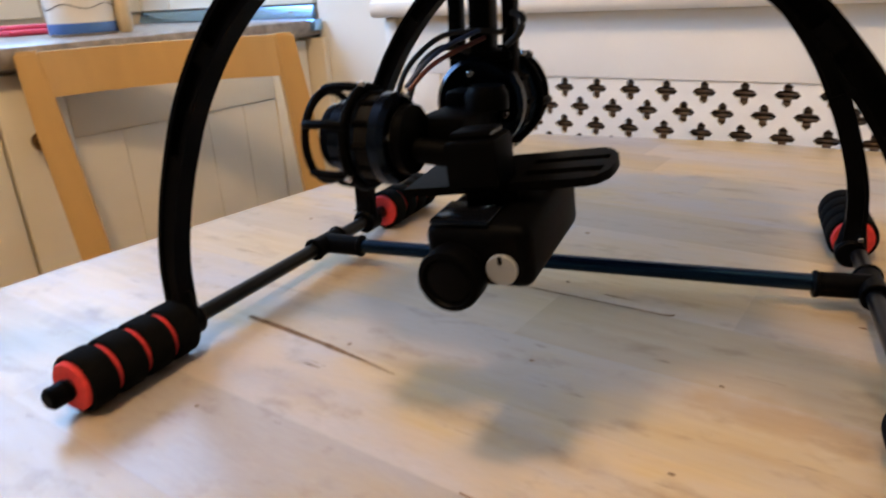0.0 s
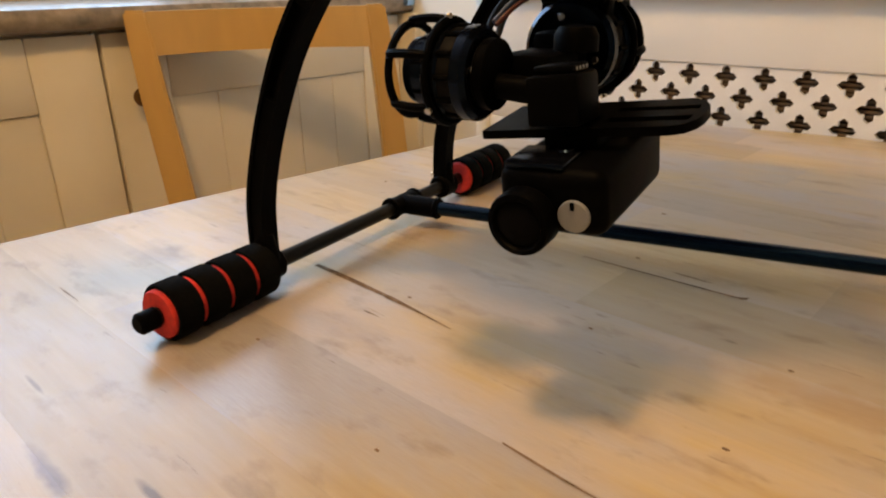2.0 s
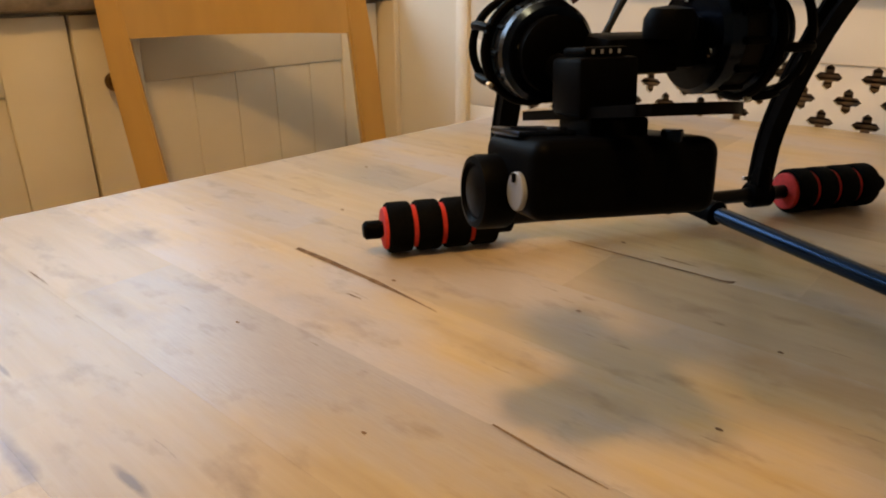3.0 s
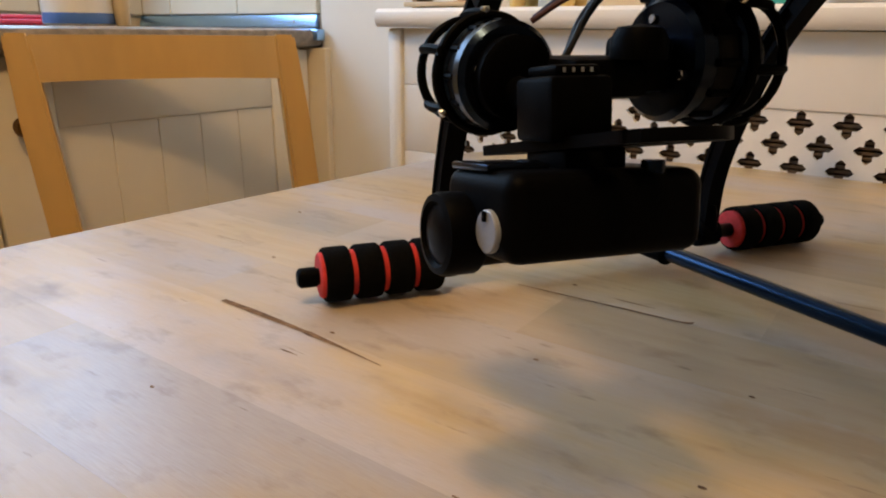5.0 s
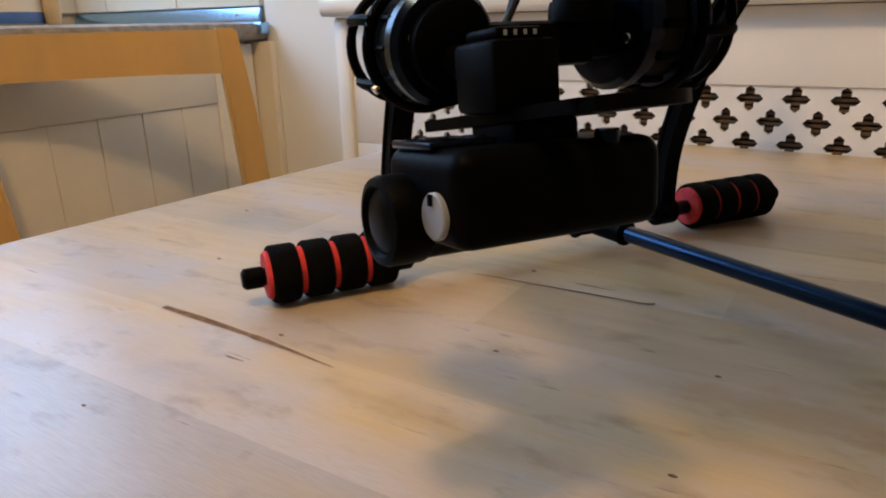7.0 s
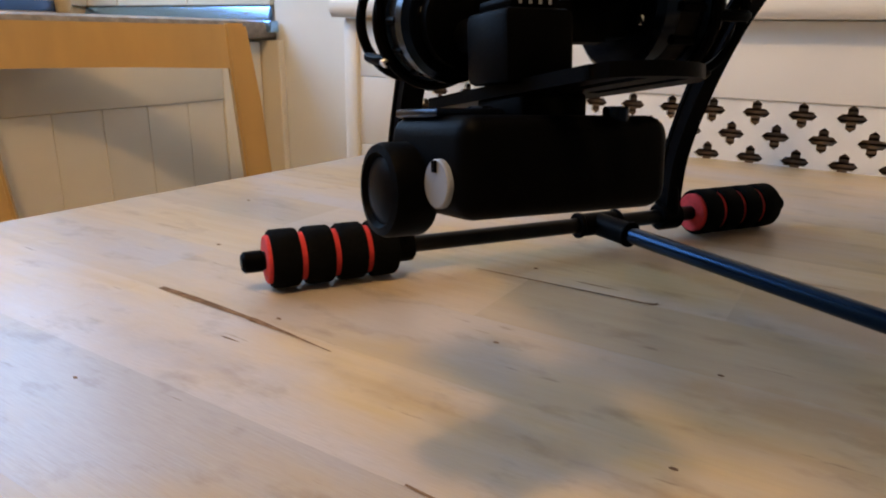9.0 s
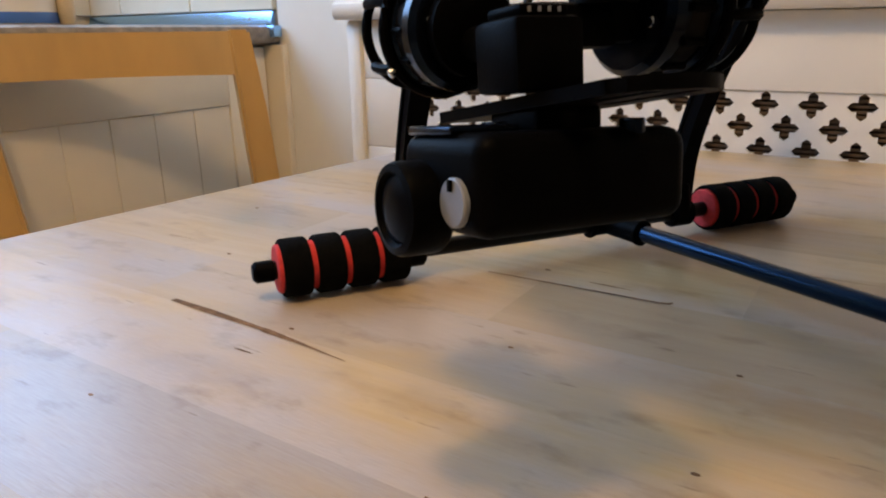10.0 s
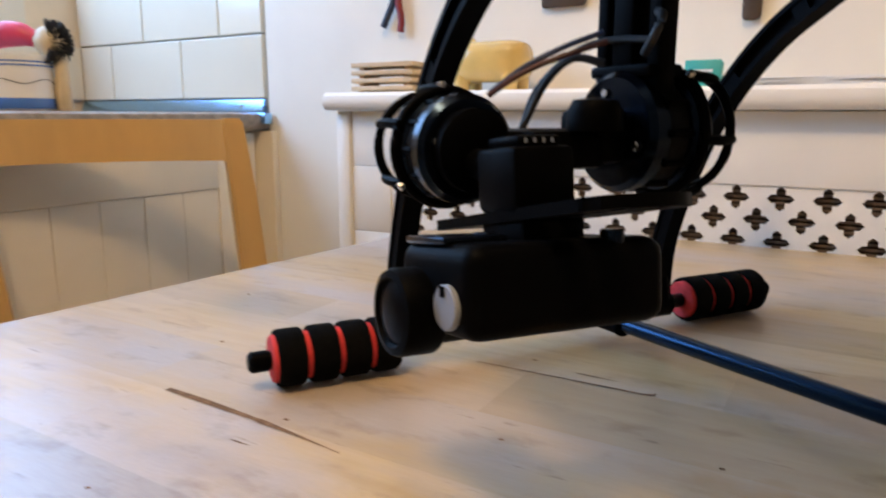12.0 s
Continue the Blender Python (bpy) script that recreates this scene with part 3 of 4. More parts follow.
for x in (-0.02, CW + 0.02):
    part("front_leg", box(x - 0.017, -0.42, 0.0, x + 0.017, -0.386, 0.43, 0.004, m=CM), M_CHAIR, chair)

# ---- things on the worktop ----
def pottery_jar(x, y):
    ob = thing("pottery_jar", "white glazed jar with blue base band and rim lines", "jar", at=(x, y, 0.9095))
    part("jar_body", lathe([(0, 0), (0.052, 0), (0.055, 0.003), (0.0555, 0.016), (0.0555, 0.078), (0.0565, 0.083), (0.056, 0.088), (0.0525, 0.088), (0.051, 0.083), (0.051, 0.02), (0, 0.018)], 40), M_POT, ob)
    part("blue_band", lathe([(0.0559, 0.003), (0.0563, 0.004), (0.0563, 0.019), (0.0559, 0.02)], 40), M_POTBLUE, ob)
    for h in (0.070, 0.076):
        part("rim_line", lathe([(0.0558, h), (0.0561, h + 0.0005), (0.0561, h + 0.002), (0.0558, h + 0.0025)], 40), M_POTBLUE, ob)
    pts = [(0.0559 * math.cos(a), 0.0559 * math.sin(a), 0.046 + 0.004 * math.sin(a * 5)) for a in [2 * math.pi * i / 60 for i in range(60)]]
    part("wavy_line", sweep(pts, 0.0006, 6, closed=True), M_BRISTLE, ob)
    return ob


def dish_brush(x, y):
    ob = thing("novelty_brush", "wooden brush with pink handle, round head and black bristles", "brush", at=(x, y, 0.990))
    part("head", lathe([(0, -0.026), (0.014, -0.022), (0.024, -0.008), (0.025, 0.004), (0.019, 0.018), (0.009, 0.025), (0, 0.026)], 28, Matrix.Translation((0.005, 0, 0.03))), M_CREAMWOOD, ob)
    part("handle", sweep(curve_points([(-0.12, 0.0, 0.02), (-0.08, 0, 0.04), (-0.045, 0, 0.043), (-0.018, 0, 0.035)], 6), [0.012, 0.013, 0.015, 0.017, 0.018, 0.019, 0.02, 0.02, 0.021, 0.021, 0.021, 0.02, 0.02, 0.019, 0.018, 0.016, 0.015, 0.014, 0.012], 14), M_PINK, ob, "pink red plastic handle")
    r2 = random.Random(3)
    b = None
    for i in range(380):
        a, e = r2.uniform(-1.35, 1.35), r2.uniform(-1.25, 1.25)
        d = Vector((math.cos(a) * math.cos(e), math.sin(e) * 0.8, math.sin(a)))
        p = Vector((0.005, 0, 0.03)) + d * 0.022
        q = p + d * r2.uniform(0.011, 0.016)
        b = sweep([p, q], 0.0011, 4, b)
    part("bristles", b, M_BRISTLE, ob)
    part("stem", lathe([(0, 0), (0.010, 0), (0.012, 0.004), (0.013, 0.03), (0.011, 0.07), (0.013, 0.09), (0, 0.1)], 20, Matrix.Translation((0.018, 0.002, -0.0803))), M_CREAMWOOD, ob, "thick pale wooden stem")
    return ob


pottery_jar(-1.05, 0.838)
brush = dish_brush(-1.017, 0.876)
brush.rotation_euler = (0, 0, radians(31))
cloth = thing("folded_cloth", "folded pink dish cloth lying on the worktop", "cloth", at=(-1.3, 0.86, 0.9095))
b = box(-0.05, -0.06, 0, 0.05, 0.06, 0.011, 0.005, 3)
b = box(-0.045, -0.055, 0.0095, 0.04, 0.05, 0.019, 0.0045, 3, bm=b)
part("fold", b, M_PINK, cloth)

# ---- things on the sill ----
SILL = 0.9402
rack = thing("wooden_slat_rack", "small stack of pale wooden slats with gaps", "rack", at=(-0.532, 1.17, SILL))
for i in range(4):
    part("slat", box(-0.062, -0.03, 0.004 + i * 0.0125, 0.062, 0.03, 0.0115 + i * 0.0125, 0.0015), M_SLAT, rack)
for x in (-0.045, 0.045):
    part("spacer", box(x - 0.005, -0.022, 0.0, x + 0.005, 0.022, 0.05), M_SLAT, rack)
pig = thing("ceramic_money_box", "glossy yellow ceramic animal-shaped money box on the sill", "ornament", at=(-0.345, 1.17, SILL))
b = bmesh.new()
bmesh.ops.create_uvsphere(b, u_segments=32, v_segments=18, radius=1)
for v in b.verts:
    x, y, z = v.co
    k = 0.82 + 0.18 * abs(x) ** 2
    v.co = Vector((math.copysign(abs(x) ** 0.62, x) * 0.064, math.copysign(abs(y) ** 0.8, y) * 0.040, 0.044 + math.copysign(abs(z) ** 0.62, z) * 0.038 * k))
for sx in (-0.04, 0.04):
    for sy in (-0.02, 0.02):
        b = lathe([(0, 0), (0.011, 0), (0.012, 0.004), (0.014, 0.03), (0, 0.034)], 16, Matrix.Translation((sx, sy, 0)), b)
b = lathe([(0, 0), (0.013, 0), (0.014, 0.012), (0, 0.016)], 16, Matrix.Translation((-0.06, -0.005, 0.045)) @ Matrix.Rotation(radians(-90), 4, "Y"), b)
b = lathe([(0.011, 0), (0.006, 0.012), (0, 0.018)], 12, Matrix.Translation((-0.042, -0.018, 0.066)), b)
b = lathe([(0.011, 0), (0.006, 0.012), (0, 0.018)], 12, Matrix.Translation((-0.042, 0.018, 0.066)), b)
tagged(part("body", b, M_YELLOW, pig))
card = thing("teal_box", "small teal card box with pale printed bars", "box", at=(-0.034, 1.16, SILL))
part("carton", box(-0.022, -0.012, 0, 0.022, 0.012, 0.034, 0.001, m=pose(0, 0, 0, -8, 0, 0)), M_TEAL, card)
for i, w in enumerate((0.028, 0.02)):
    part("printed_bar", box(-0.015, -0.0127, 0.018 - i * 0.008, -0.015 + w, -0.012, 0.0215 - i * 0.008, m=pose(0, 0, 0, -8, 0, 0)), M_PAPER, card)
pap = thing("paper_stack", "loose white papers lying on the sill", "paper", at=(0.1, 1.16, SILL))
for i in range(5):
    part("sheet", box(-0.07, -0.04, i * 0.0022, 0.07, 0.04, i * 0.0022 + 0.0018, m=pose(0, 0, 0, 0, 0, (i * 37) % 11 - 5)), M_PAPER, pap, smooth=False)
tool = thing("pliers", "hanging pliers with red and dark blue grips", "tool", at=(-0.565, WALL_Y - 0.012, 1.05))
part("grip", sweep(curve_points([(0.012, 0, 0.1), (0.008, 0, 0.05), (0.014, 0, 0.02), (0.012, 0, -0.004)], 6), 0.006, 10), M_REDGRIP, tool, "dark red grip")
part("grip", sweep(curve_points([(0.004, 0.0, 0.1), (-0.002, 0, 0.05), (-0.014, 0, 0.025), (-0.024, 0, 0.006)], 6), 0.006, 10), M_NAVY, tool, "dark blue grip")
part("jaws", box(0.0, -0.005, 0.095, 0.018, 0.005, 0.15, 0.003), M_STEEL, tool)
for nm, x, w, z in (("wall_socket_plate", -0.257, 0.036, 1.066), ("hanging_key_tag", 0.008, 0.012, 1.03)):
    o = thing(nm, "small dark brown plate fixed on the wall", "wall plate", at=(x, WALL_Y - 0.001, z))
    part("plate", box(-w, -0.012, 0.0, w, 0.0, 0.06, 0.006), M_DARK, o)

# ---- ceiling lamps and window ----
for x, y in ((0.08, -0.09),):
    o = thing("ceiling_light", "small white ceiling lamp holder", "lamp", "", at=(x, y, 2.4))
    part("holder", lathe([(0, 0), (0.05, 0), (0.05, -0.02), (0.02, -0.04), (0.02, -0.08), (0, -0.08)], 24), M_WHITE, o)
win = thing("window_1", "white framed kitchen window over the worktop", "window", kind="structure", at=(WEST_X - 0.05, 0.45, 1.2))
b = box(-0.03, -0.75, 0, 0.03, -0.71, 0.9, 0.004)
b = box(-0.03, 0.71, 0, 0.03, 0.75, 0.9, 0.004, bm=b)
b = box(-0.03, -0.71, 0, 0.03, 0.71, 0.04, 0.004, bm=b)
b = box(-0.03, -0.71, 0.86, 0.03, 0.71, 0.9, 0.004, bm=b)
part("window_frame", b, M_WHITE, win)

# ---- drone on its landing gear ----
# own space: x across from skid to skid, y from the front tips to the back, z up from the table
drone = thing("drone", "black multirotor landing gear with gimbal and action camera on the table", "drone", at=(0.0165, 0.363, TOP))
HW, ZT = 0.1885, 0.0170
YF, YB, YL0, YL1, YT = 0.0, 0.4136, 0.0925, 0.300, 0.2387
# the other skid has slid back in its clamps and toes out a little: place, and turn about it
SLID = Matrix.Translation((0.1785, 0.362, 0)) @ Matrix.Rotation(radians(3.9), 4, "Z") @ Matrix.Translation((-0.1785, -0.362, 0))
SKIDS = {-1: (HW, 0.0), 1: (0.1785, 0.044)}
# foot and spread of each leg: side, place along the skid, width against the first leg
LEGS = ((-1, YL0, 1.0), (-1, YL1, 1.0), (1, 0.138, 1.045), (1, 0.345, 0.93))


def foam_grip(x, y0, sign, parent):
    """Red core with four black foam rings, from the front end back."""
    def lay(a):
        return Matrix.Translation((x, a, ZT + 0.0004)) @ AX["y"]
    part("red_core", lathe([(0.005, 0), (0.013, 0), (0.0139, 0.001), (0.0139, 0.0745), (0.013, 0.0762), (0.005, 0.0762)], 32, lay(y0)), M_RED, parent, "red foam core rings")
    for i in range(4):
        a = y0 + 0.0022 + i * 0.0191
        part("foam_ring", lathe([(0.0145, 0), (0.0158, 0.0003), (0.0167, 0.0016), (0.0168, 0.007), (0.0167, 0.0144), (0.0158, 0.0158), (0.0145, 0.0161)], 36, lay(a)), M_FOAM, parent, "black foam ring")


for sx in (-1, 1):
    x, dy = sx * SKIDS[sx][0], SKIDS[sx][1]
    skid = part("skid_tube", rod((x, 0.006 + dy, ZT), (x, YB - 0.006 + dy, ZT), 0.0052, 20), M_CARBON, drone, "slim black tube")
    for ya, yb in ((YF, 0.013), (YB - 0.013, YB)):
        b = rod((x, ya + dy, ZT), (x, yb + dy, ZT), 0.0061, 20, bevel=0.0018)
        part("end_cap", b, M_BLACK, skid, "black rubber end cap")
    foam_grip(x, 0.0130 + dy, 1, skid)
    foam_grip(x, 0.3225 + dy, 1, skid)
    yt = YT + dy
    tee = rod((x, yt - 0.017, ZT), (x, yt + 0.017, ZT), 0.0078, 20, bevel=0.001)
    tee = rod((x, yt, ZT), (x - sx * 0.032, yt - 0.0035 * (1 if sx > 0 else -1), ZT), 0.0078, 20, tee, bevel=0.001)
    for o in (-0.0155, 0.0155):
        tee = rod((x, yt + o - 0.0015, ZT), (x, yt + o + 0.0015, ZT), 0.0088, 20, tee)
    tee = rod((x - sx * 0.029, yt - sx * 0.0034, ZT), (x - sx * 0.032, yt - sx * 0.0037, ZT), 0.0086, 20, tee)
    joint = part("tee_joint", tee, M_BLACK, drone, "black plastic tee joint")
    if sx > 0:
        for ob in [skid, joint] + list(skid.children):
            ob.data.transform(SLID)
part("cross_tube", rod((-HW + 0.01, YT + 0.001, ZT), (0.172, YT + 0.043, ZT), 0.0055, 24), M_GLINTTUBE, drone, "glossy black cross tube, the window's blue glint tinted in")

LEG = [(0.1885, 0.012), (0.1890, 0.036), (0.1870, 0.060), (0.1800, 0.086), (0.1680, 0.117), (0.1510, 0.150), (0.1285, 0.180), (0.1050, 0.2025), (0.0800, 0.219), (0.0600, 0.231)]


def leg(sx, y, wide):
    """Curved leg: two flanges along the curve, a thinner web with long openings near the top."""
    c = curve_points([(px * sx * wide, 0, pz) for px, pz in LEG], 6)
    n = len(c)
    b = bmesh.new()

    def strip_along(off0, off1, half_y, i0, i1):
        rings = []
        for i in range(i0, i1 + 1):
            d = (c[min(i + 1, n - 1)] - c[max(i - 1, 0)]).normalized()
            nrm = Vector((d.z, 0, -d.x))
            u = i / (n - 1)
            g = 0.92 + 0.2 * max(0, u - 0.35) / 0.65
            p0, p1 = c[i] + nrm * off0 * g, c[i] + nrm * off1 * g
            rings.append([b.verts.new((p.x, y + s * half_y, p.z)) for p, s in ((p0, -1), (p1, -1), (p1, 1), (p0, 1))])
        for r0, r1 in zip(rings, rings[1:]):
            for j in range(4):
                b.faces.new((r0[j], r0[(j + 1) % 4], r1[(j + 1) % 4], r1[j]))
        b.faces.new(rings[0][::-1])
        b.faces.new(rings[-1])

    strip_along(-0.0068, -0.0040, 0.0062, 0, n - 1)
    strip_along(0.0040, 0.0068, 0.0062, 0, n - 1)
    k = int(n * 0.46)
    strip_along(-0.0042, 0.0042, 0.0052, 0, k)
    for i0, i1 in ((int(n * 0.62), int(n * 0.66)), (int(n * 0.82), int(n * 0.86)), (n - 3, n - 1)):
        strip_along(-0.0042, 0.0042, 0.0052, i0, i1)
    strip_along(-0.0042, 0.0042, 0.0014, k, n - 1)
    lg = part("leg", b, M_BLACK, drone, "curved black plastic leg with channelled sides")
    x = sx * HW * wide
    cb = rod((x, y - 0.009, ZT), (x, y + 0.009, ZT), 0.0098, 20, bevel=0.0015)
    cb = lathe([(0, 0), (0.0098, 0), (0.0094, 0.006), (0.0080, 0.014), (0.0066, 0.022), (0, 0.022)], 20, Matrix.Translation((x, y, ZT)) @ Matrix.Diagonal((1, 0.8, 1, 1)), cb)
    part("clamp", cb, M_BLACK, lg)
    part("clamp_screw", rod((x + sx * 0.004, y - 0.0125, ZT + 0.012), (x + sx * 0.004, y + 0.0125, ZT + 0.012), 0.0016, 10), M_STEEL, lg)


for sx, y, wide in LEGS:
    leg(sx, y, wide)
part("belly_plate", box(-0.075, 0.06, 0.232, 0.075, 0.35, 0.2345, 0.0008), M_CARBON, drone, "black belly plate")
# unseen shell and arms, added and sized for their shadow on the table
part("body_shell", box(-0.11, 0.07, 0.250, 0.11, 0.38, 0.315, 0.02, 4), M_BLACK, drone, "unseen black body shell, sized to shade the table")
for sx in (-1, 1):
    for sy in (-1, 1):
        part("spacer", rod((sx * 0.06, 0.205 + sy * 0.11, 0.234), (sx * 0.06, 0.205 + sy * 0.11, 0.254), 0.005), M_ANOD, drone)
        part("arm", rod((sx * 0.07, 0.205 + sy * 0.09, 0.285), (sx * 0.25, 0.205 + sy * 0.25, 0.29), 0.009), M_CARBON, drone)
        part("rotor_motor", rod((sx * 0.25, 0.205 + sy * 0.25, 0.28), (sx * 0.25, 0.205 + sy * 0.25, 0.318), 0.018), M_ANOD, drone)

# gimbal: roll motor hung on three bars, pitch motor beside it, tray and camera below
gimbal = thing("camera_gimbal", "black brushless gimbal holding an action camera under the drone", "gimbal", at=(0.0216, 0.3622, TOP))
RX, RY, RZ = 0.0015, 0.103, 0.151
PX, PY, PZ = -0.0225, 0.041, 0.1455


def motor(name, centre, axis, r, length, cage_len, sign):
    """A brushless motor: can, bell, windings, screws and a cage of ring and arms on one side."""
    base = Matrix.Translation(centre) @ AX[axis]
    mt = part(name, lathe([(0, -length / 2), (r * 0.9, -length / 2), (r, -length / 2 + 0.002), (r, -length / 2 + 0.006), (r * 0.93, -length / 2 + 0.007),
                           (r * 0.93, length / 2 - 0.007), (r, length / 2 - 0.006), (r, length / 2 - 0.002), (r * 0.9, length / 2), (0, length / 2)], 40, base), M_ANOD, gimbal, "round black brushless motor")
    part("winding", lathe([(r * 0.935, -0.004), (r * 0.945, -0.003), (r * 0.945, 0.003), (r * 0.935, 0.004)], 40, base), M_COPPER, mt)
    part("hub", lathe([(0, 0), (r * 0.35, 0), (r * 0.32, 0.003), (0.003, 0.0035), (0, 0.002)], 24, base @ Matrix.Translation((0, 0, length / 2)) if sign > 0 else base @ Matrix.Translation((0, 0, -length / 2)) @ Matrix.Rotation(math.pi, 4, "X")), M_BLACK, mt)
    for i in range(6):
        a = 2 * math.pi * i / 6 + 0.3
        for s in (1, -1):
            p = base @ Vector((r * 0.66 * math.cos(a), r * 0.66 * math.sin(a), s * length / 2))
            q = base @ Vector((r * 0.66 * math.cos(a), r * 0.66 * math.sin(a), s * (length / 2 + 0.0012)))
            if i % 2 == 0:
                part("screw", rod(p, q, 0.0016, 10), M_STEEL, mt)
    d0, d1 = sign * length / 2, sign * (length / 2 + cage_len * 0.86)
    part("inner_drum", lathe([(0, d0), (r * 0.80, d0), (r * 0.80, d0 + (d1 - d0) * 0.55), (r * 0.74, d0 + (d1 - d0) * 0.6), (r * 0.72, d1 - (d1 - d0) * 0.08), (r * 0.64, d1), (0, d1)], 36, base), M_ANOD, mt, "dark bluish metal drum")
    for i in range(12):
        a = 2 * math.pi * i / 12
        p = base @ Vector((r * 0.955 * math.cos(a), r * 0.955 * math.sin(a), -length * 0.17))
        q = base @ Vector((r * 0.955 * math.cos(a), r * 0.955 * math.sin(a), length * 0.17))
        part("stator_bar", rod(p, q, r * 0.07, 8), M_BLACK, mt)
    cr = r * 1.08
    h1 = sign * (length / 2 + cage_len)
    for h, rr in ((h1, cr * 0.92), (sign * length * 0.32, cr)):
        ring = [base @ Vector((rr * math.cos(2 * math.pi * i / 40), rr * math.sin(2 * math.pi * i / 40), h)) for i in range(40)]
        part("cage_ring", sweep(ring, 0.0017, 8, closed=True), M_BLACK, mt)
    for i in range(6):
        a = 2 * math.pi * i / 6 + 0.1
        pts = [base @ Vector((k * cr * math.cos(a), k * cr * math.sin(a), h)) for k, h in ((1.0, sign * length * 0.32), (1.04, sign * (length * 0.32 + 0.4 * (abs(h1) - length * 0.32))), (1.0, h1 * 0.93), (0.92, h1))]
        part("cage_arm", sweep(curve_points(pts, 4), 0.0018, 8), M_BLACK, mt)
        if i % 2:
            q = base @ Vector((1.03 * cr * math.cos(a), 1.03 * cr * math.sin(a), sign * length * 0.32))
            part("screw", rod(q, q + (base.to_3x3() @ Vector((math.cos(a), math.sin(a), 0))) * 0.0022, 0.0015, 10), M_STEEL, mt)
    return mt


motor("pitch_motor", (PX + 0.0025, PY, PZ), "x", 0.0182, 0.019, 0.0145, -1)
motor("roll_motor", (RX, RY, RZ), "y", 0.0205, 0.026, 0.009, 1)
for dx, w, d in ((-0.0125, 0.0028, 0.004), (0.0, 0.0048, 0.006), (0.0125, 0.0028, 0.004)):
    part("hanger_bar", box(RX + dx - w, RY - 0.004 - d, RZ + 0.012, RX + dx + w, RY - 0.004 + d, 0.233, 0.001), M_BLACK, gimbal, "black upright hanger bar")
part("hanger_collar", box(RX - 0.0145, RY - 0.011, RZ + 0.0185, RX + 0.0145, RY + 0.004, RZ + 0.0225, 0.001), M_BLACK, gimbal)
# roll arm from the motor's front face to the pitch motor
b = box(RX - 0.010, RY - 0.028, RZ - 0.010, RX + 0.010, RY - 0.0135, RZ + 0.008, 0.003)
b = box(PX + 0.012, PY + 0.010, PZ - 0.006, RX + 0.010, RY - 0.022, PZ + 0.007, 0.003, bm=b)
b = lathe([(0, 0), (0.0125, 0), (0.0135, 0.001), (0.0135, 0.005), (0.012, 0.006), (0, 0.006)], 28, Matrix.Translation((PX + 0.012, PY, PZ)) @ AX["x"], b)
b = rod((PX + 0.015, PY, PZ - 0.004), (PX + 0.045, PY, PZ - 0.006), 0.005, 16, b)
part("roll_arm", b, M_BLACK, gimbal, "black angled gimbal arm")
control = part("control_box", box(0.0120, 0.031, 0.1335, 0.0325, 0.052, 0.1520, 0.002), M_BLACK, gimbal, "small black control box of the gimbal")
part("connector_block", box(0.0140, 0.034, 0.1521, 0.0300, 0.049, 0.1550, 0.0012), M_BLACK, control)
part("side_block", box(0.0060, 0.0525, 0.1342, 0.0150, 0.062, 0.1470, 0.002), M_BLACK, control)
for i in range(4):
    part("connector_pin", box(0.0300, 0.0362 + i * 0.0030, 0.1528, 0.0304, 0.0370 + i * 0.0030, 0.1541), M_DISC, control)
part("dome_cap", lathe([(0.009, 0), (0.009, 0.006), (0.007, 0.0095), (0, 0.0105)], 24, Matrix.Translation((0.012, 0.074, 0.152))), M_BLACK, gimbal)

# cradle: a slotted tray with a rounded end, and the action camera hung below it
cradle = thing("action_camera", "black slab-shaped action camera under a slotted tray in the gimbal", "camera", at=(0.0216, 0.3622, TOP))
TZ = 0.1325


def slotted_plate():
    """One plate with two long slots, its free end rounded."""
    xs = [-0.012, 0.036, 0.040, 0.058, 0.061, 0.0665, 0.070]
    ys = [0.039, 0.041, 0.046, 0.052, 0.060, 0.065, 0.071, 0.075]
    inset = [0.010, 0.004, 0.001, 0.0, 0.0, 0.001, 0.004, 0.010]
    b = bmesh.new()
    grid = {}
    for i, x in enumerate(xs):
        for j, y in enumerate(ys):
            px = x - inset[j] * (i / 6) ** 4
            grid[i, j] = [b.verts.new((px, y, TZ + s * 0.0017)) for s in (-1, 1)]
    solid = {(i, j) for i in range(6) for j in range(7) if not (j in (2, 4) and 1 <= i <= 4)}
    for i, j in solid:
        ring = [(i, j), (i + 1, j), (i + 1, j + 1), (i, j + 1)]
        b.faces.new([grid[k][1] for k in ring])
        b.faces.new([grid[k][0] for k in ring[::-1]])
        for (a, c), near in (((ring[0], ring[1]), (i, j - 1)), ((ring[1], ring[2]), (i + 1, j)), ((ring[2], ring[3]), (i, j + 1)), ((ring[3], ring[0]), (i - 1, j))):
            if near not in solid:
                b.faces.new((grid[a][0], grid[c][0], grid[c][1], grid[a][1]))
    return b


part("tray", slotted_plate(), M_BLACK, cradle, "thin black slotted camera tray")
part("tray_neck", box(0.014, 0.040, 0.1205, 0.036, 0.062, TZ - 0.0014, 0.002), M_BLACK, cradle)
for x, y in ((0.026, 0.034), (0.042, 0.066)):
    part("thumb_screw", rod((x, y, 0.1215), (x, y, 0.1272), 0.0035, 12), M_ANOD, cradle)

# action camera: rounded slab, lens barrel low on one side, pale disc on the other
CZ = 0.1124
cam_body = part("camera_body", box(0.0055, 0.0165, CZ - 0.0125, 0.0470, 0.083, CZ + 0.0125, 0.0055, 4), M_BLACK, cradle, "black slab-shaped action camera body")
part("top_plate", box(0.0085, 0.0175, CZ + 0.0118, 0.032, 0.038, CZ + 0.0142, 0.001), M_ANOD, cam_body)
lens_m = Matrix.Translation((0.0172, 0.02, 0.1058)) @ Matrix.Rotation(radians(90), 4, "X")
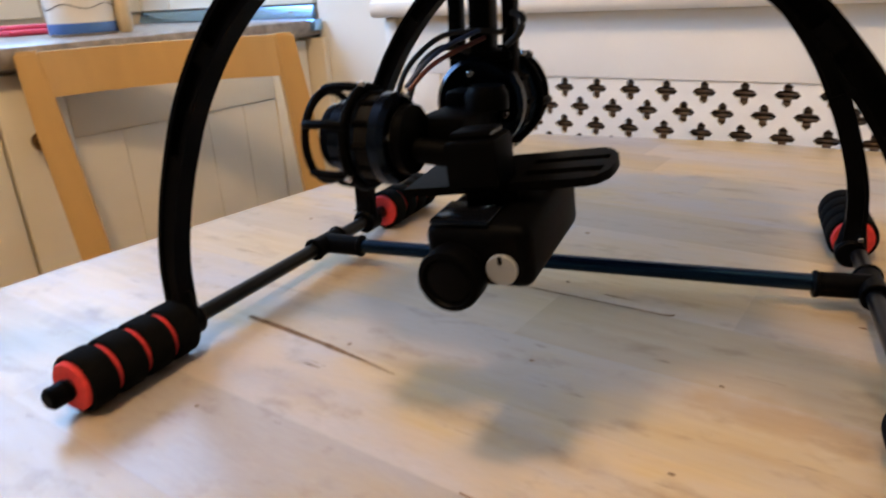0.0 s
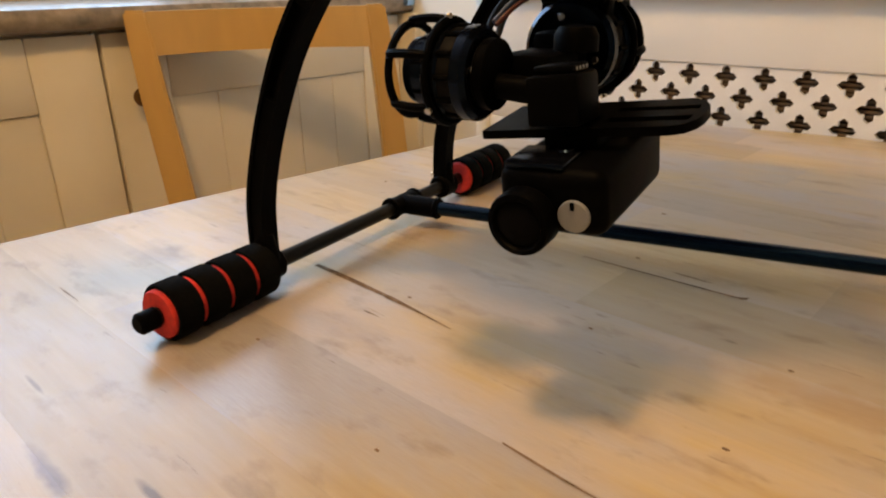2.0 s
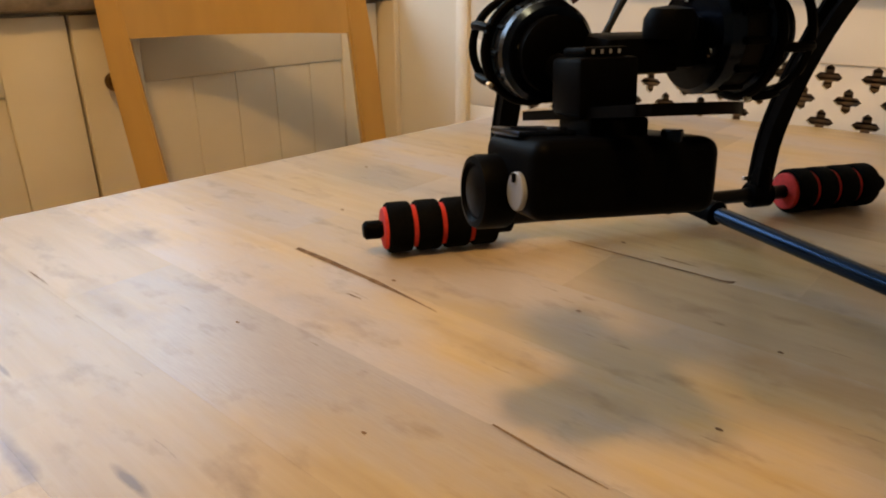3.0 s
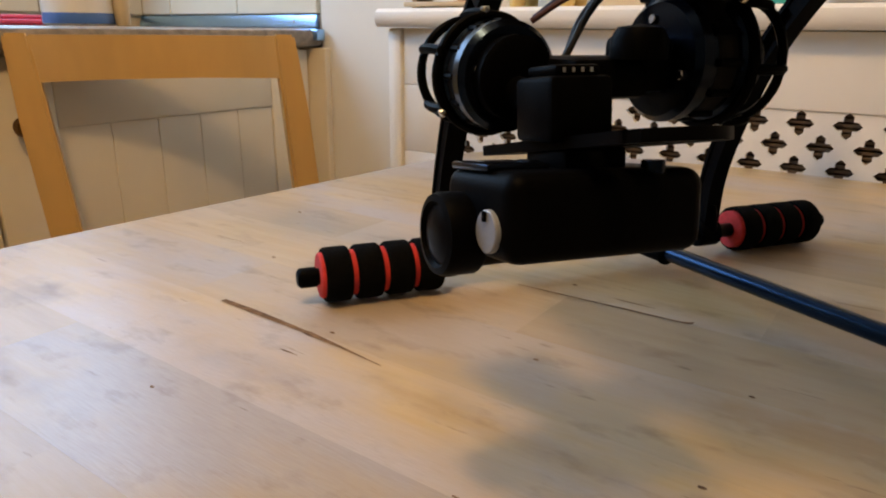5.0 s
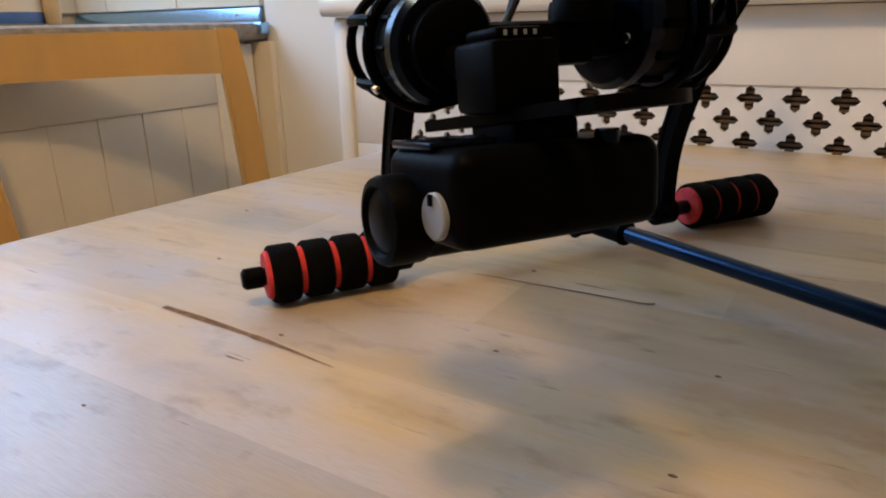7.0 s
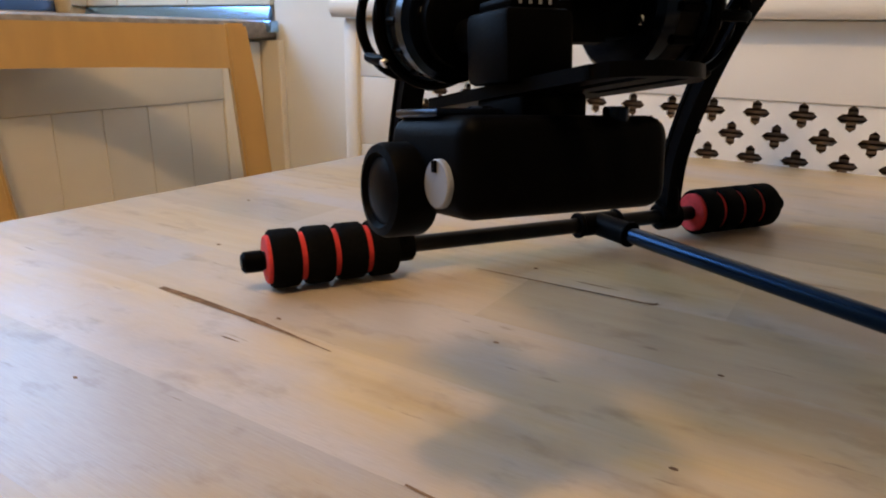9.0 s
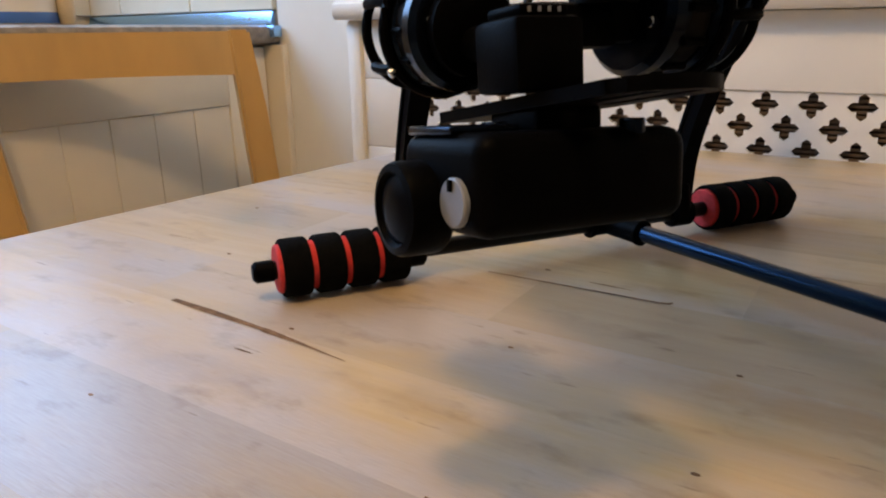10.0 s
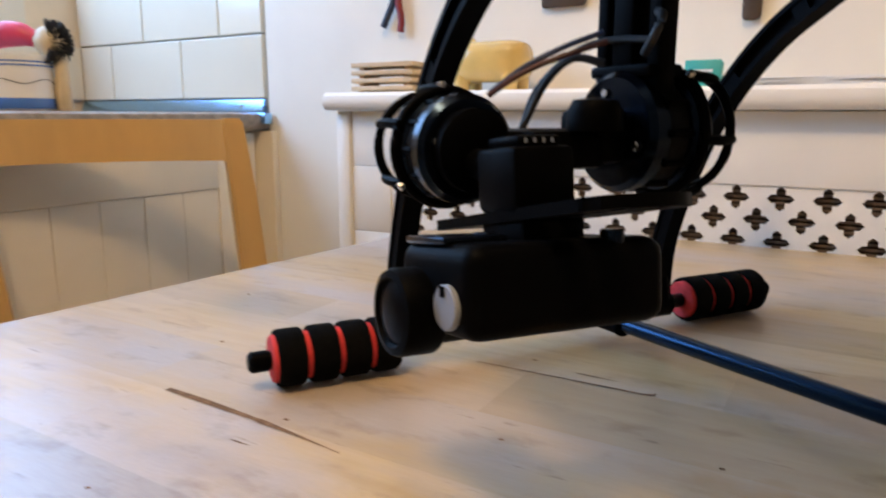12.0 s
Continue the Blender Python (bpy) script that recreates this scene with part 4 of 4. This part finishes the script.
part("lens_barrel", lathe([(0, 0), (0.0118, 0), (0.0124, 0.001), (0.0124, 0.010), (0.0118, 0.0115), (0.0098, 0.012), (0.0088, 0.0105), (0, 0.0105)], 36, lens_m), M_BLACK, cam_body, "round black lens barrel")
part("lens_glass", lathe([(0.0086, 0.0107), (0.006, 0.0117), (0.003, 0.0121), (0, 0.0122)], 28, lens_m), M_LENS, cam_body)
part("front_disc", lathe([(0, 0), (0.0060, 0), (0.0060, 0.0012), (0.0056, 0.0016), (0, 0.0017)], 32, Matrix.Translation((0.0360, 0.0166, 0.1086)) @ Matrix.Rotation(radians(90), 4, "X")), M_DISC, cam_body, "round pale grey disc")
part("disc_mark", box(0.0353, 0.0142, 0.1114, 0.0367, 0.0150, 0.1142), M_BLACK, cam_body)

# the tray hangs with a slight roll, and all that is fixed to it
ROLL = Matrix.Translation((0.062, 0, TZ)) @ Matrix.Rotation(radians(-6), 4, "Y") @ Matrix.Translation((-0.062, 0, -TZ))
STEEP = Matrix.Translation((0.04, 0.05, TZ)) @ Matrix.Rotation(radians(1.0), 4, "X") @ Matrix.Rotation(radians(-4), 4, "Y") @ Matrix.Translation((-0.04, -0.05, -TZ))
for ob in list(cradle.children) + [control]:
    ob.data.transform(ROLL @ STEEP if ob.name == "tray" else ROLL)
    for c in ob.children:
        c.data.transform(ROLL)

# cables round the motors
for pts, mat, r in (
    ([(RX - 0.034, 0.075, 0.148), (RX - 0.03, 0.08, 0.166), (RX - 0.018, 0.088, 0.179), (RX - 0.004, 0.092, 0.182), (RX + 0.012, 0.094, 0.181)], M_WIRE, 0.0011),
    ([(RX - 0.026, 0.07, 0.150), (RX - 0.022, 0.078, 0.168), (RX - 0.012, 0.082, 0.176), (RX - 0.002, 0.088, 0.174)], M_WIRE, 0.0013),
    ([(PX + 0.01, 0.05, 0.164), (PX + 0.014, 0.06, 0.172), (PX + 0.02, 0.07, 0.178), (PX + 0.03, 0.08, 0.183)], M_WIRE_BLUE, 0.0009),
    ([(PX + 0.012, 0.048, 0.163), (PX + 0.016, 0.058, 0.17), (PX + 0.022, 0.068, 0.175), (PX + 0.032, 0.08, 0.18)], M_WIRE_RED, 0.0009),
    ([(RX + 0.014, 0.09, 0.176), (RX + 0.02, 0.088, 0.181), (RX + 0.021, 0.09, 0.187), (RX + 0.015, 0.094, 0.189)], M_WIRE, 0.0013),
):
    part("cable", sweep(curve_points(pts, 6), r * 1.1, 8), mat, gimbal)


def motions():
    # the drone is pushed along the table and then swung round: seconds, place, turn
    rows = [(0.0, 0.0211, 0.3366, 8.8), (0.5, 0.0235, 0.3386, 10.0), (1.0, 0.0274, 0.3409, 10.2), (1.5, 0.0292, 0.3429, 10.6), (2.0, 0.0329, 0.3452, 10.7),
            (2.2, 0.0235, 0.3300, -5.5), (2.4, 0.0199, 0.3594, -18.4), (2.5, 0.0212, 0.3709, -26.4), (2.65, 0.0195, 0.3660, -32.0), (2.8, 0.0182, 0.3630, -33.8), (12.0, 0.0182, 0.3630, -33.8)]
    walk(drone, [(t, pose(x, y, TOP, 0, 0, a)) for t, x, y, a in rows])
    # the hung gimbal sways against the skids: seconds, shift across, along and up, turn
    sway = [(0.0, 0.0005, 0.0150, 0.001, 2.0), (0.5, -0.0003, 0.0126, 0.0, 1.4), (1.0, -0.001, 0.0140, 0.0, 1.0), (1.5, -0.0023, 0.0145, 0.0, 0.6), (2.0, -0.0031, 0.0100, 0.003, -0.6),
            (2.2, -0.010, 0.016, 0.003, 1.0), (2.4, 0.001, -0.0130, 0.004, 4.0), (2.5, -0.001, -0.006, 0.004, 3.0), (2.65, -0.003, -0.001, 0.003, 2.5), (2.8, -0.004, 0.0, 0.002, 2.0),
            (3.0, -0.004, 0.001, 0.0, 2.0), (3.5, -0.0055, 0.003, -0.001, 2.0), (5.5, -0.006, 0.002, -0.001, 3.0), (6.5, -0.0075, 0.001, -0.0014, 4.0), (7.0, -0.0065, 0.002, 0.0, 3.5),
            (9.5, -0.0075, 0.001, -0.001, 4.0), (11.0, -0.0060, 0.002, -0.001, 3.5), (11.5, -0.0045, 0.005, -0.001, 3.2), (12.0, -0.0055, 0.002, -0.0007, 2.5)]
    # the camera swings a little further in it: seconds, shift across, along and up, turn, tip, lean
    swing = [(0.0, 0.0005, 0.0160, 0.0025, 2.0, 4.0, 2.3), (0.5, -0.0003, 0.0126, 0.0, 1.4, 5.0, 2.1), (1.0, -0.001, 0.0140, 0.0, 1.0, 5.5, 2.4), (1.5, -0.0023, 0.0150, 0.0, 0.6, 6.0, 2.6),
             (2.0, -0.0031, 0.0100, 0.003, -0.6, 6.0, 3.0), (2.2, -0.014, 0.016, 0.001, 2.0, 1.5, 0.0), (2.4, -0.003, -0.0180, 0.0055, 4.4, -5.0, -0.5), (2.5, -0.0061, -0.0117, 0.0046, 3.4, -2.2, 0.0),
             (2.65, -0.008, -0.007, 0.004, 3.4, -2.5, -0.5), (2.8, -0.0090, -0.005, 0.003, 3.2, -3.0, -1.0), (3.0, -0.0088, -0.0041, 0.0019, 3.0, -3.0, -1.5), (3.5, -0.0095, -0.001, -0.001, 2.5, -3.0, -3.0),
             (5.5, -0.0120, -0.002, -0.001, 4.0, -2.5, -1.0), (6.5, -0.0140, -0.0028, -0.0014, 5.5, -2.2, -0.2), (7.0, -0.0126, -0.0011, 0.0003, 4.4, -1.6, -0.4), (9.5, -0.0140, -0.0034, -0.0015, 5.5, -2.6, -0.7),
             (10.5, -0.0120, -0.0018, -0.003, 5.0, -2.5, -0.9), (11.0, -0.0110, -0.002, -0.001, 4.5, -2.5, -1.0), (11.5, -0.0092, -0.0004, -0.0005, 3.8, -2.5, -1.0), (12.0, -0.0090, -0.0052, -0.0007, 3.0, -2.4, -2.0)]

    def held(t):
        for (t0, *a), (t1, *b) in zip(rows, rows[1:]):
            if t <= t1:
                k = (t - t0) / (t1 - t0)
                return pose(a[0] + k * (b[0] - a[0]), a[1] + k * (b[1] - a[1]), TOP, 0, 0, a[2] + k * (b[2] - a[2]))

    def hung(t, dx, dy, dz, turn):
        return held(t) @ pose(RX + dx + 0.0015, RY + dy + 0.005, dz - 0.001, 0, 0, turn) @ pose(-RX, -RY, 0)

    walk(gimbal, [(t, hung(t, dx, dy, dz, turn)) for t, dx, dy, dz, turn in sway])
    walk(cradle, [(t, hung(t, dx, dy, dz, turn) @ pose(0, PY, PZ, tip) @ pose(0, 0, 0, 0, lean) @ pose(0, -PY, -PZ)) for t, dx, dy, dz, turn, tip, lean in swing])


motions()
